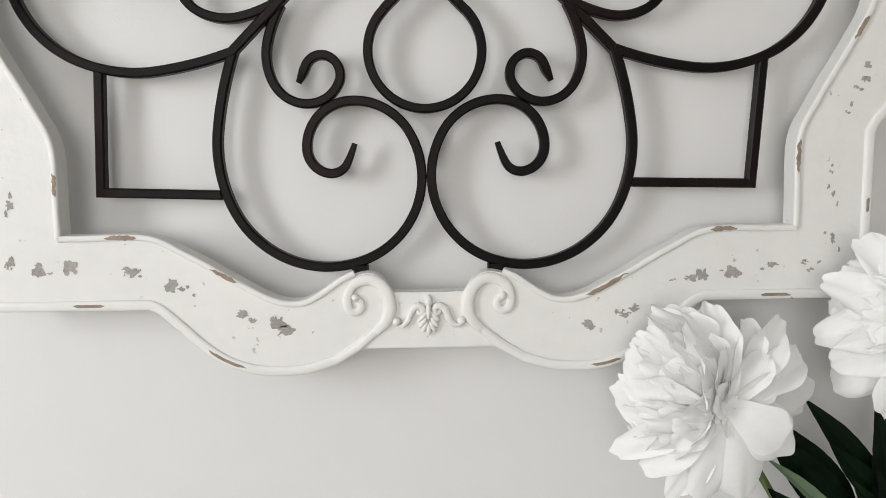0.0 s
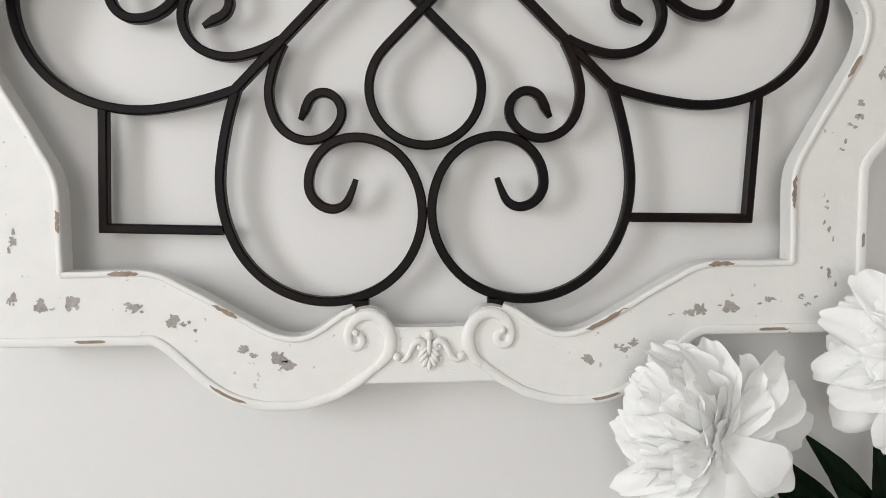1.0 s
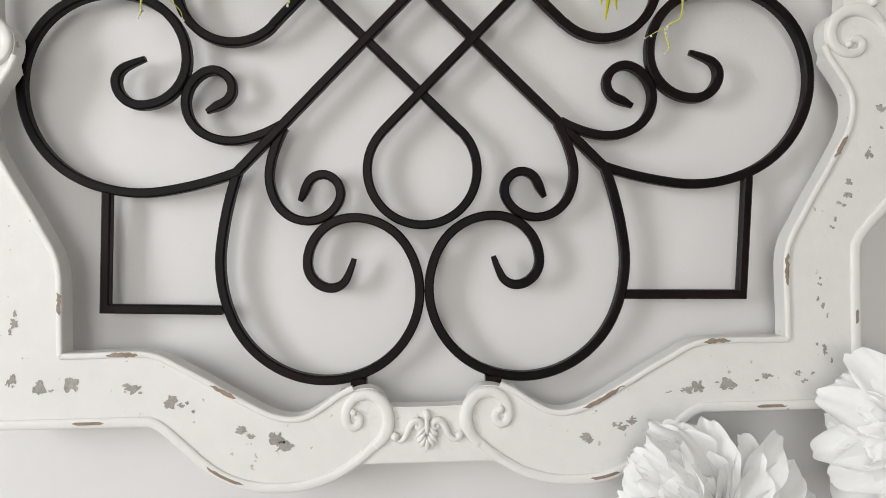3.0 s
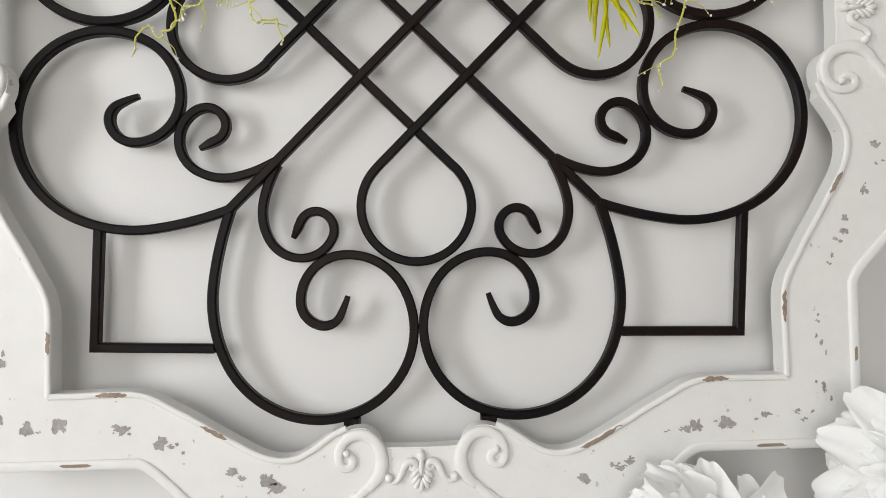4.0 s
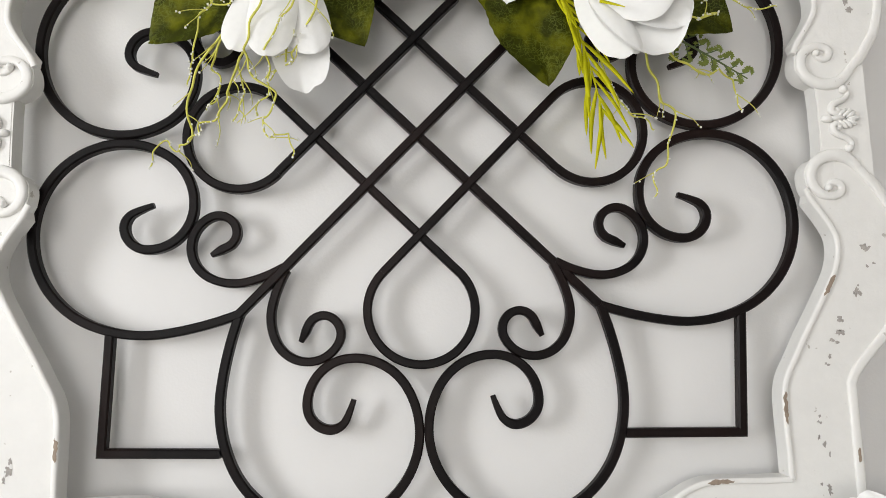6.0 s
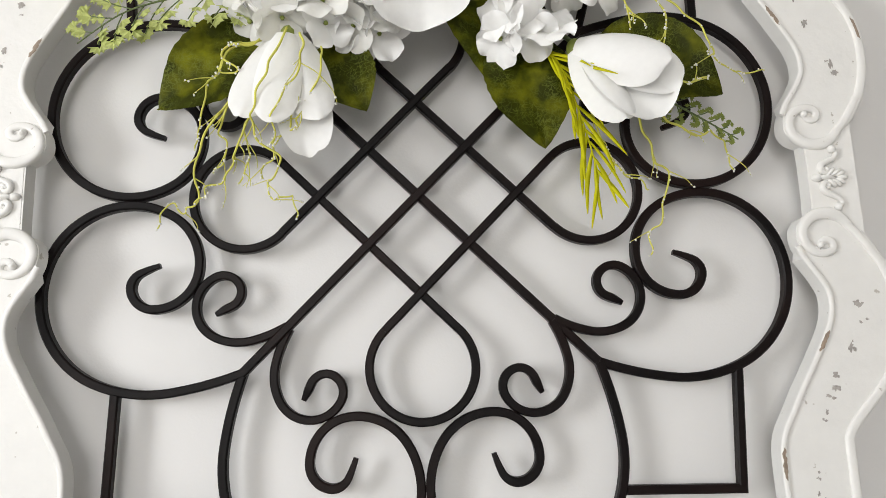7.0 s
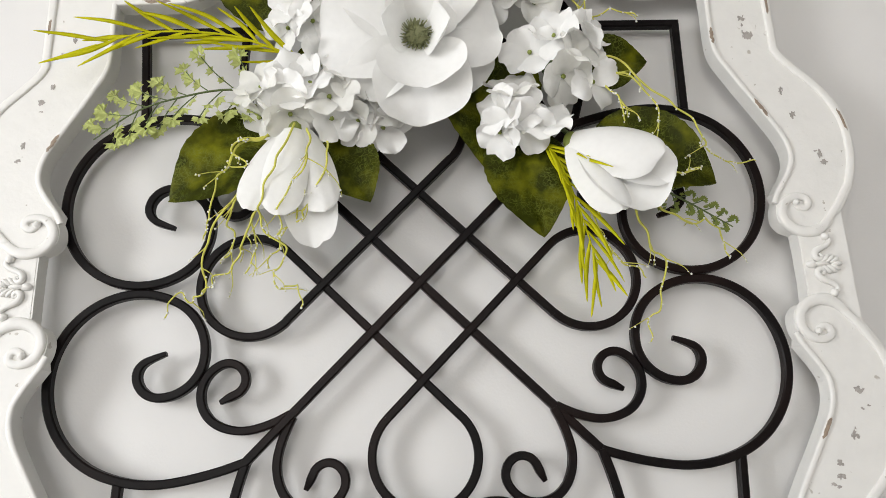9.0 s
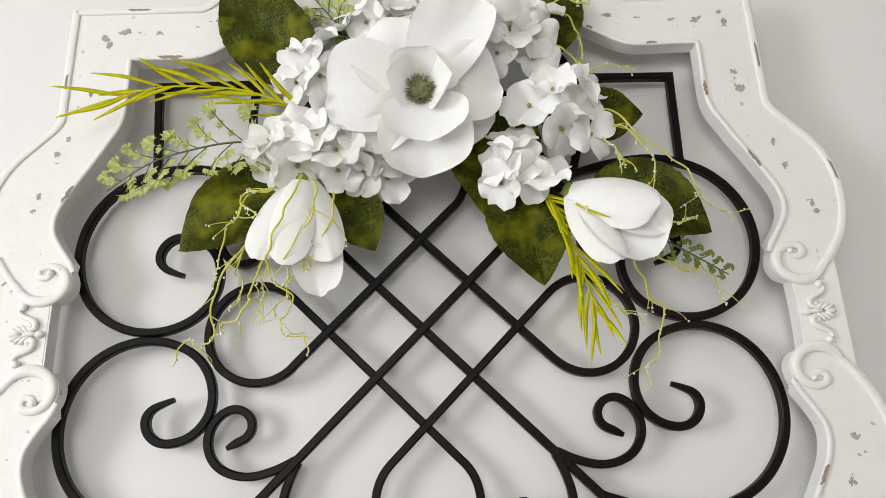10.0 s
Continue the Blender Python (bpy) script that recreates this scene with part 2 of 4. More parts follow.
CIRCLE = arcs((142, 142), 70.3, [(58.8, 12.1), (57.7, 30.4), (61.0, 44.0), (62.8, 46.2), (55.0, 45.9), (59.8, 51.8), (53.5, 64.4), (52.4, 86.1), (25.9, 77.9), (17.5, 75.5), (16.0, 8.0)])
HOOK = arcs((106, 108), 60.2, [(30.4, 17.3), (30.1, 39.7), (31.8, 65.9), (27.8, 60.9), (21.8, 83.8), (22.0, 98.8), (14.0, -4.2)])
tip = lambda f: 1.0 if f < 0.95 else 1 - 0.45 * (f - 0.95) / 0.05
for q, m in OCTANTS:
    soft_edges(octant_part("inner_rim", INNER_LINE, FRONT, rim(0.0024, 0.0021), PAINT, wooden_frame, q, m), 70)
    soft_edges(octant_part("outer_rim", OUTER_LINE, FRONT, rim(0.0038, 0.0022), PAINT, wooden_frame, q, m), 70)
    soft_edges(octant_part("volute", curve(OUTER_LINE[-3:-1] + VOLUTE, 2), FRONT, rim(0.0042, 0.0034), PAINT, wooden_frame, q, m,
                           lambda f: 0.74 + 0.5 * min(1, f / 0.22) if f < 0.22 else 1.24 - 0.55 * (f - 0.22) / 0.78), 70)
    shift = 0.0004 if m else 0.0
    soft_edges(octant_part("scroll", CIRCLE, IRON_Y + shift, square_bar(BAR, 0.009), IRON, grille, q, m, tip))
    soft_edges(octant_part("small_scroll", HOOK, IRON_Y + 0.0008 + shift, square_bar(BAR * 0.95, 0.009), IRON, grille, q, m, tip))
    if q % 2:
        continue
    part("tab", box_bm((-0.006, -0.0105, -0.0045), (0.006, 0.004, 0.0045), 0.0006), IRON, grille).matrix_basis = \
        Matrix.Translation((turned([(52, 307.5)], q, m)[0][0], IRON_Y + 0.002, turned([(52, 307.5)], q, m)[0][1])) @ Matrix.Rotation(radians(90 * q), 4, "Y")

# the four corner rectangles, each a little out of true
for corner in ([(157, 242), (249, 244), (255, 150)], [(-156, 248), (-245.5, 245), (-241.5, 151)],
               [(-152, -245), (-248, -244), (-242, -151)], [(152, -245.5), (248, -245), (246, -151)]):
    soft_edges(octant_part("rectangle_bar", corner, IRON_Y + 0.0006, square_bar(BAR, 0.0086), IRON, grille, 0, False))

# lattice: two through bars, four straps and four drop loops
LOOP = arcs((42.5 * -0.7071, 142.5 - 42.5 * 0.7071), 135, [(42.5 * math.pi * 1.5, -270)])
for q in range(4):
    soft_edges(octant_part("drop_loop", LOOP, IRON_Y, square_bar(BAR * 0.95, 0.009), IRON, grille, q, False))
    front = -0.0016 if q % 2 else 0.0016
    soft_edges(octant_part("strap", [(-30.05, 112.45), (0, 82.4), (82.4, 0), (112.45, -30.05)], IRON_Y - front * 0.8, square_bar(BAR * 0.95, 0.009), IRON, grille, q, False))
for q in range(2):
    soft_edges(octant_part("through_bar", [(-143, -143), (0, 0), (143, 143)], IRON_Y - (0.0016 if q else -0.0016), square_bar(BAR, 0.009), IRON, grille, q, False))

# block and carved ornament in the middle of each side
def tube_mesh(name, pts, radii, mat, k=8):
    """A round tube along points in space, with a radius for each."""
    verts, faces = [], []
    n = len(pts)
    side = None
    for i in range(n):
        t = (Vector(pts[min(i + 1, n - 1)]) - Vector(pts[max(i - 1, 0)])).normalized()
        side = (side - t * side.dot(t)).normalized() if side else t.orthogonal().normalized()
        other = t.cross(side)
        r = radii[i] if isinstance(radii, (list, tuple)) else radii
        for j in range(k):
            a = 2 * math.pi * j / k
            verts.append(Vector(pts[i]) + (side * math.cos(a) + other * math.sin(a)) * r)
    for i in range(n - 1):
        for j in range(k):
            faces.append((i * k + j, i * k + (j + 1) % k, (i + 1) * k + (j + 1) % k, (i + 1) * k + j))
    faces += [tuple(range(k))[::-1], tuple(range((n - 1) * k, n * k))]
    return verts, faces


def joined(pieces):
    verts, faces = [], []
    for v, f in pieces:
        o = len(verts)
        verts += [tuple(p) for p in v]
        faces += [tuple(i + o for i in g) for g in f]
    return verts, faces


def blob(at, size, turn=0.0, rings=7, k=10):
    """An ellipsoid as verts and faces; turn: degrees about the y axis."""
    m = Matrix.Translation(at) @ Matrix.Rotation(radians(turn), 4, "Y") @ Matrix.Diagonal((*size, 1))
    verts, faces = [m @ Vector((0, 0, 1))], []
    for i in range(1, rings):
        a = math.pi * i / rings
        verts += [m @ Vector((math.sin(a) * math.cos(2 * math.pi * j / k), math.sin(a) * math.sin(2 * math.pi * j / k), math.cos(a))) for j in range(k)]
    verts.append(m @ Vector((0, 0, -1)))
    for j in range(k):
        faces.append((0, 1 + j, 1 + (j + 1) % k))
        for i in range(rings - 2):
            faces.append((1 + i * k + j, 1 + (i + 1) * k + j, 1 + (i + 1) * k + (j + 1) % k, 1 + i * k + (j + 1) % k))
        faces.append((len(verts) - 1, 1 + (rings - 2) * k + (j + 1) % k, 1 + (rings - 2) * k + j))
    return verts, faces


def spline(pts, per=8):
    """A smooth curve through points in space."""
    p = [Vector(pts[0])] + [Vector(q) for q in pts] + [Vector(pts[-1])]
    out = []
    for i in range(1, len(p) - 2):
        for j in range(per):
            t = j / per
            a, b, c, d = p[i - 1], p[i], p[i + 1], p[i + 2]
            out.append(0.5 * (2 * b + (c - a) * t + (2 * a - 5 * b + 4 * c - d) * t * t + (3 * b - a - 3 * c + d) * t ** 3))
    return out + [p[-2]]


def block_mesh():
    bm = bmesh.new()
    loop = [(-30, 320.8), (30, 320.8), (34, 330), (34, 345), (52, 356), (58, 362.5), (-58, 362.5), (-52, 356), (-34, 345), (-34, 330)]
    f = bm.faces.new([bm.verts.new((u / 1000, FRONT - 0.0004, -v / 1000)) for u, v in loop])
    ext = bmesh.ops.extrude_face_region(bm, geom=[f])
    for v in ext["geom"]:
        if isinstance(v, bmesh.types.BMVert):
            v.co.y = BACK + 0.001
    bmesh.ops.bevel(bm, geom=[e for e in bm.edges if abs(e.verts[0].co.y - e.verts[1].co.y) < 1e-6 and e.verts[0].co.y < -0.02], offset=0.0009, segments=2, affect="EDGES")
    return bm


def ornament_mesh():
    """A leaf drop between two S scrolls, raised on the block."""
    y = FRONT - 0.001
    pieces = [blob((0, y, -0.3270), (0.0034, 0.0040, 0.0050)), blob((0, y - 0.001, -0.3340), (0.0022, 0.0040, 0.0070))]
    for du, dv, a, long in ((4.6, 338.5, 42, 5.6), (4.2, 342.6, 36, 5.4), (3.0, 346.2, 28, 4.8)):
        for s in (1, -1):
            pieces.append(blob((s * du / 1000, y - 0.0004, -dv / 1000), (0.0021, 0.0032, long / 1000), s * -a))
    pieces.append(blob((0, y - 0.0004, -0.3480), (0.0022, 0.0032, 0.0048)))
    for s in (1, -1):
        pts = spline([(s * u / 1000, y - 0.0006, -v / 1000) for u, v in ((24.5, 344), (20.5, 345.2), (16.5, 342), (14, 336.5), (11, 331.8), (6.8, 330.6), (4.4, 333.2), (5.6, 336.2), (8.2, 335.4), (7.6, 333.4))], 5)
        n = len(pts)
        pieces.append(tube_mesh("s", pts, [0.0016 + 0.0013 * math.sin(math.pi * min(1, i / n * 1.1)) for i in range(n)], PAINT))
        pieces.append(blob((s * 0.0245, y - 0.001, -0.3420), (0.0034, 0.0036, 0.0034)))
    return joined(pieces)


ORNAMENT = fixed(mesh_of("carved_ornament", *ornament_mesh(), PAINT))
BOSS = fixed(mesh_of("volute_boss", *blob((0, 0, 0), (0.0028, 0.0034, 0.0028)), PAINT))
for q in range(4):
    turn = Matrix.Rotation(radians(-90 * q), 4, "Y")
    ob = part("center_block", block_mesh(), PAINT, wooden_frame)
    ob.matrix_basis = turn
    part("carved_ornament", ORNAMENT, PAINT, wooden_frame, "raised leaf and scroll carving").matrix_basis = turn
for q, m in OCTANTS:
    (x, z), = turned([(55.8, 323.3)], q, m)
    part("volute_boss", BOSS, PAINT, wooden_frame).location = (x, FRONT - 0.0022, z)

for ob in wooden_frame.children:
    ob.data = ob.data.copy()
    ob.data.transform(ob.matrix_basis)
    ob.matrix_basis = Matrix()
    for v in ob.data.vertices:
        v.co.x, v.co.z = out_of_true(v.co.x, v.co.z, ob.name.startswith("outer_rim"))
for x, z in ((-0.29, 0.28), (0.29, 0.285), (-0.29, -0.30), (0.29, -0.30)):
    part("felt_pad", box_bm((x - 0.009, BACK - 0.0005, z - 0.009), (x + 0.009, -0.0004, z + 0.009), 0.001), BARE, panel, "grey felt pad between frame and wall")

# worn paint: flakes on the flat faces (mm: along, up, wide, high), bare strips on the beads (mm: along, up, length)
FLAKES_LOW_LEFT = [(-306, -296, 5, 8), (-284, -300, 9, 8), (-277, -303, 4, 2), (-260, -298, 8, 8), (-218, -302, 11, 7),
    (-211, -306, 6, 2), (-188, -312, 10, 8), (-181, -316, 5, 3), (-177, -314, 2, 2), (-173, -321, 2, 2), (-137, -336, 8, 6),
    (-131, -340, 8, 4), (-114, -343, 11, 9), (-106, -348, 11, 8), (-302, -252, 5, 8), (-301, -246, 3, 7), (-305, -260, 3, 5)]
FLAKES_LOW_RIGHT = [(184, -314, 6, 2), (195, -313, 9, 5), (205, -310, 8, 8), (227, -310, 11, 8), (219, -308, 4, 2), (259, -304, 12, 4),
    (250, -307, 3, 2), (280, -303, 11, 3), (287, -308, 5, 3), (292, -303, 3, 2), (302, -287, 4, 10), (296, -281, 2, 2),
    (307, -293, 2, 4), (299, -231, 2, 2), (299, -236, 5, 2), (297, -247, 2, 3), (301, -252, 3, 5), (304, -260, 2, 5), (311, -187, 3, 4),
    (309, -193, 4, 2), (320, -169, 7, 4), (318, -176, 4, 3)]
FLAKES_SIDE = [(300, 234, 5, 5), (301, 228, 2, 3), (303, 218, 7, 11), (326, 162, 4, 6), (334, 138, 5, 7), (351, 98, 4, 6),
    (353, 91, 6, 5), (348, 102, 3, 2), (348, -104, 6, 5), (352, -116, 3, 2), (347, -118, 2, 2), (337, -137, 4, 10), (340, -139, 3, 4),
    (322, -159, 4, 4), (321, -169, 7, 3), (315, -175, 4, 3), (-301, 224, 4, 6), (-315, 179, 4, 4), (-324, 164, 5, 6), (-324, 155, 5, 2),
    (-335, 124, 4, 6), (-339, 109, 4, 3)]
FLAKES_HIGH = [(-294, 284, 7, 6), (-289, 276, 6, 9), (-274, 291, 9, 6), (-263, 290, 3, 2), (-244, 288, 10, 4), (-208, 295, 3, 2),
    (-189, 302, 4, 4), (-197, 301, 4, 2), (274, 294, 9, 6), (250, 294, 10, 4), (214, 297, 17, 3), (187, 301, 11, 5), (300, 290, 6, 8),
    (296, 301, 4, 4), (119, -347, 8, 6), (143, -339, 9, 5), (154, -337, 9, 6)]
STRIPS = [(-221, -278, 21), (-149, -305, 21), (-250, -327, 23), (-150, -363, 26), (217, -277, 18), (134, -317, 32), (259, -329, 21),
    (271, -226, 22), (324, -260, 8), (-270, -237, 14), (132, -373, 23), (272, 219, 15), (305, 144, 21), (374, 128, 18), (325, 246, 12),
    (317, -133, 19), (-323, 236, 12), (-310, 123, 16), (-265, 315, 19), (-230, 263, 22), (228, 271, 8), (168, 290, 7), (326, 253, 19),
    (-324, 236, 11)]


def flake(rng, x, z, w, h):
    """A ragged patch of bare wood a hair above the paint, with small ones beside it."""
    pieces = []
    count = max(2, int((w + h) / 3))
    for i in range(count):
        cx, cz = x + rng.uniform(-0.4, 0.4) * w * (i > 0), z + rng.uniform(-0.4, 0.4) * h * (i > 0)
        r = (min(w, h) * 0.36 if i < 2 else min(w, h) * rng.uniform(0.06, 0.2)) / 1000
        sx, sz = (1.4, 0.9) if w > 1.3 * h else (0.9, 1.4) if h > 1.3 * w else (1.1, 1.1)
        k = 18
        seed = rng.uniform(0, 90)
        loop = []
        for j in range(k):
            a = 2 * math.pi * j / k
            d = r * max(0.25, 1 + 1.3 * noise.noise((math.cos(a) * 1.7 + seed, math.sin(a) * 1.7, seed)))
            loop.append((cx / 1000 + d * sx * math.cos(a), FRONT - 0.00025 - 0.00002 * i, cz / 1000 + d * sz * math.sin(a)))
        pieces.append(([(cx / 1000, FRONT - 0.00025 - 0.00002 * i, cz / 1000)] + loop, [(0, 1 + j, 1 + (j + 1) % k) for j in range(k)]))
    return joined(pieces)


rng = random.Random(5)
for x, z, w, h in FLAKES_LOW_LEFT + FLAKES_LOW_RIGHT + FLAKES_SIDE + FLAKES_HIGH:
    w, h = w * 1.12, h * 1.12
    part("paint_chip", mesh_of("paint_chip", *flake(rng, x, z, w, h), BARE, False), BARE, wooden_frame)

RIMS = [[out_of_true(*p, outer) for p in turned(line, q, m)] for q, m in OCTANTS
        for line, outer in ((INNER_LINE[1:], False), ([(326 - 3 * i, 326.4) for i in range(40)] + OUTER_LINE[4:], True))]


def strip(rng, x, z, length):
    best = min(((abs(px - x / 1000) + abs(pz - z / 1000)), b, i) for b, line in enumerate(RIMS) for i, (px, pz) in enumerate(line))
    line, i = RIMS[best[1]], best[2]
    lo = hi = i
    while hi < len(line) - 1 and math.dist(line[hi], line[i]) < length / 2000:
        hi += 1
    while lo > 0 and math.dist(line[lo], line[i]) < length / 2000:
        lo -= 1
    pts = []
    for a, b in zip(line[lo:hi], line[lo + 1:hi + 1]):
        pts += [(a[0] + (b[0] - a[0]) * j / 4, a[1] + (b[1] - a[1]) * j / 4) for j in range(4)]
    n, k = len(pts), 6
    verts, faces = [], []
    seed = rng.uniform(0, 50)
    for i, (px, pz) in enumerate(pts):
        a, b = pts[max(0, i - 1)], pts[min(n - 1, i + 1)]
        t = Vector((b[0] - a[0], b[1] - a[1])).normalized()
        f = i / (n - 1)
        half = 38 * min(1, 4.5 * min(f, 1 - f)) * (0.75 + 0.5 * noise.noise((f * 9, seed, 0)))
        mid = 90 + 24 * noise.noise((f * 6, seed, 7))
        for j in range(k):
            w = radians(mid - half + 2 * half * j / (k - 1) + 8 * noise.noise((f * 25, j * 5, seed)))
            c = math.cos(w)
            verts.append((px - t.y * 0.0027 * math.copysign(abs(c) ** 0.72, c), FRONT - 0.00225 * abs(math.sin(w)) ** 0.72, pz + t.x * 0.0027 * math.copysign(abs(c) ** 0.72, c)))
    for i in range(n - 1):
        for j in range(k - 1):
            faces.append((i * k + j, i * k + j + 1, (i + 1) * k + j + 1, (i + 1) * k + j))
    return verts, faces


for x, z, length in STRIPS:
    part("bare_strip", mesh_of("bare_strip", *strip(rng, x, z, length), BROWN), BROWN, wooden_frame)

# ledge under the peonies, out of view -------------------------------------------
structure("ledge", box_bm((-0.6, -0.24, 0.76), (1.2, -0.001, 0.80), 0.004), PLAIN, "white painted ledge along the wall", "ledge")

# flowers --------------------------------------------------------------------------
PETAL = material("white_silk_petal", (0.94, 0.938, 0.92), 0.6, vary=0.03, coarse=18, fine=200, bump=0.25, bump_scale=130, through_light=0.20, gloss=0.15)
PEONY = material("peony_petal", (0.97, 0.97, 0.955), 0.6, vary=0.03, coarse=25, fine=200, bump=0.2, bump_scale=130, through_light=0.28, gloss=0.12)
CREAM = material("cream_silk_petal", (0.92, 0.914, 0.875), 0.55, vary=0.04, coarse=25, fine=200, bump=0.25, bump_scale=130, through_light=0.34, gloss=0.15)
LEAF = material("olive_green_leaf", (0.030, 0.036, 0.0012), 0.45, vary=0.3, coarse=30, fine=160, bump=0.5, bump_scale=120,
                spots=((0.17, 0.175, 0.006), 45.0, 0.48, 0.74), through_light=0.1, gloss=0.09, veins=((0.17, 0.20, 0.035), 250.0, 0.10, 0.6))
DARK_LEAF = material("dark_green_leaf", (0.0035, 0.010, 0.004), 0.55, vary=0.35, coarse=20, fine=150, bump=0.4, bump_scale=150,
                     spots=((0.008, 0.020, 0.006), 40.0, 0.55, 0.75), gloss=0.07)
PALE_LEAF = material("pale_green_blade", (0.13, 0.19, 0.11), 0.5, vary=0.2, coarse=30)
LIME = material("lime_green_plastic", (0.72, 0.70, 0.015), 0.5, vary=0.15, coarse=40, fine=150, through_light=0.42, gloss=0.15)
VINE = material("yellow_green_vine", (0.70, 0.68, 0.14), 0.5, vary=0.12, coarse=40, fine=150, through_light=0.15, gloss=0.2)
SAGE = material("sage_green_fern", (0.57, 0.62, 0.23), 0.55, vary=0.2, coarse=50, fine=200, through_light=0.3, gloss=0.15)
FERN_DARK = material("dark_fern", (0.24, 0.29, 0.07), 0.55, vary=0.2, coarse=50, through_light=0.2, gloss=0.1)
STEM = material("green_stem", (0.10, 0.14, 0.04), 0.5, vary=0.25, coarse=40, fine=200)
BEAD = material("white_bead", (0.82, 0.82, 0.74), 0.3, vary=0.02)
EYE_GREEN = material("floret_centre", (0.25, 0.30, 0.06), 0.5, vary=0.2, coarse=80)
STAMEN = material("grey_green_stamen", (0.22, 0.23, 0.11), 0.6, vary=0.3, coarse=200, fine=900)


def petal(length, width, shape="round", bend=(0, 0), cup=0.2, ruffle=0.0, waves=3.0, notch=0.0, seed=0.0, rows=9, cols=8, base=0.18):
    """A petal from the origin along +y, facing +z. bend: degrees of lift at the base and at the tip; cup: how far the sides rise."""
    verts, faces = [], []
    y = z = 0.0
    spine = []
    for i in range(rows + 1):
        s = 1 - (1 - i / rows) ** 2.0
        ds = (1 - (1 - (i + 1) / rows) ** 2.0 if i < rows else 1) - s
        a = radians(bend[0] + (bend[1] - bend[0]) * s)
        spine.append((s, y, z, a))
        y += length * ds * math.cos(a)
        z += length * ds * math.sin(a)
    for s, y, z, a in spine:
        wide = 0.56 if shape == "round" else 0.80
        if shape == "fan":
            w = base + (1 - base) * math.sin(math.pi / 2 * min(1, s / wide)) - 0.10 * max(0, s - wide) / (1 - wide)
        elif s < wide:
            w = base + (1 - base) * math.sin(math.pi / 2 * s / wide) ** 0.85
        else:
            w = max(0.08, max(0.0, 1 - ((s - wide) / (1 - wide)) ** 3) ** 0.5)
        for j in range(cols + 1):
            t = -1 + 2 * j / cols
            x = t * w * width / 2
            rim = abs(t) ** 2
            lift = cup * width / 2 * w * rim
            wave = ruffle * s * s * (math.sin(waves * x / width * 6.3 + seed * 7 + s * 2) + 1.2 * noise.noise((x / width * 3.5 + seed, s * 2.5, seed * 3)))
            back = 0.0
            if s > 0.6:
                back = (s - 0.6) / 0.4 * notch * length * (noise.noise((x / width * 4.5 + seed * 5, seed, 2)) + 0.22 * noise.noise((x / width * 13 + seed * 5, seed, 8)))
            wave += ruffle * 0.45 * s ** 5 * math.sin(x / width * 26 + seed * 11) * abs(noise.noise((x / width * 4, seed, 4)) + 0.4)
            if shape == "fan":
                back -= 0.30 * length * abs(t) ** 2.4 * max(0, (s - 0.45) / 0.55)
            lift += wave
            verts.append((x, y + back * math.cos(a) - lift * math.sin(a), z + back * math.sin(a) + lift * math.cos(a)))
    c = cols + 1
    for i in range(rows):
        for j in range(cols):
            faces.append((i * c + j, i * c + j + 1, (i + 1) * c + j + 1, (i + 1) * c + j))
    return verts, faces


def axis_frame(at, axis, up=(0, 0, 1)):
    """A pose whose z is the flower's axis and whose y is as near to up as can be."""
    z = Vector(axis).normalized()
    x = Vector(up).cross(z).normalized()
    y = z.cross(x)
    m = Matrix((x, y, z)).transposed().to_4x4()
    m.translation = at
    return m


def petal_pose(frame_m, azimuth, tau, out=0.0, lift=0.0, roll=0.0):
    """azimuth: degrees round the axis, from the flower's right; tau: degrees of opening from the axis."""
    spin = Matrix.Rotation(radians(azimuth - 90), 4, "Z")
    tilt = Matrix.Rotation(radians(90 - tau), 4, "X")
    return frame_m @ spin @ Matrix.Translation((0, out, lift)) @ tilt @ Matrix.Rotation(radians(roll), 4, "Y")


def placed(piece, m):
    return [m @ Vector(v) for v in piece[0]], piece[1]


def smooth_part(name, piece, mat, parent, label=""):
    me = mesh_of(name, piece[0], piece[1], mat)
    ob = part(name, me, mat, parent, label)
    return ob


swag = tagged(empty("flower_swag", (0, -0.022, 1.69)), "artificial swag of white flowers and greenery tied to the ironwork", "flower swag")
OFF = Vector((0, 0.022, -1.69))


def local(piece):
    return [Vector(v) + OFF for v in piece[0]], piece[1]


# stems that run behind the flowers and hold them
bundle_lines = [[(-0.02, -0.026, 1.69), (-0.08, -0.027, 1.67), (-0.13, -0.035, 1.64)], [(0.02, -0.026, 1.69), (0.08, -0.027, 1.67), (0.14, -0.036, 1.62)],
                [(0, -0.026, 1.70), (-0.05, -0.028, 1.74), (-0.10, -0.036, 1.77)], [(0, -0.026, 1.70), (0.05, -0.028, 1.74), (0.11, -0.036, 1.77)],
                [(-0.06, -0.026, 1.68), (0, -0.0245, 1.69), (0.06, -0.026, 1.68)]]
smooth_part("stem_bundle", local(joined([tube_mesh("t", spline(p), 0.0022, STEM) for p in bundle_lines])), STEM, swag, "green wired stems")


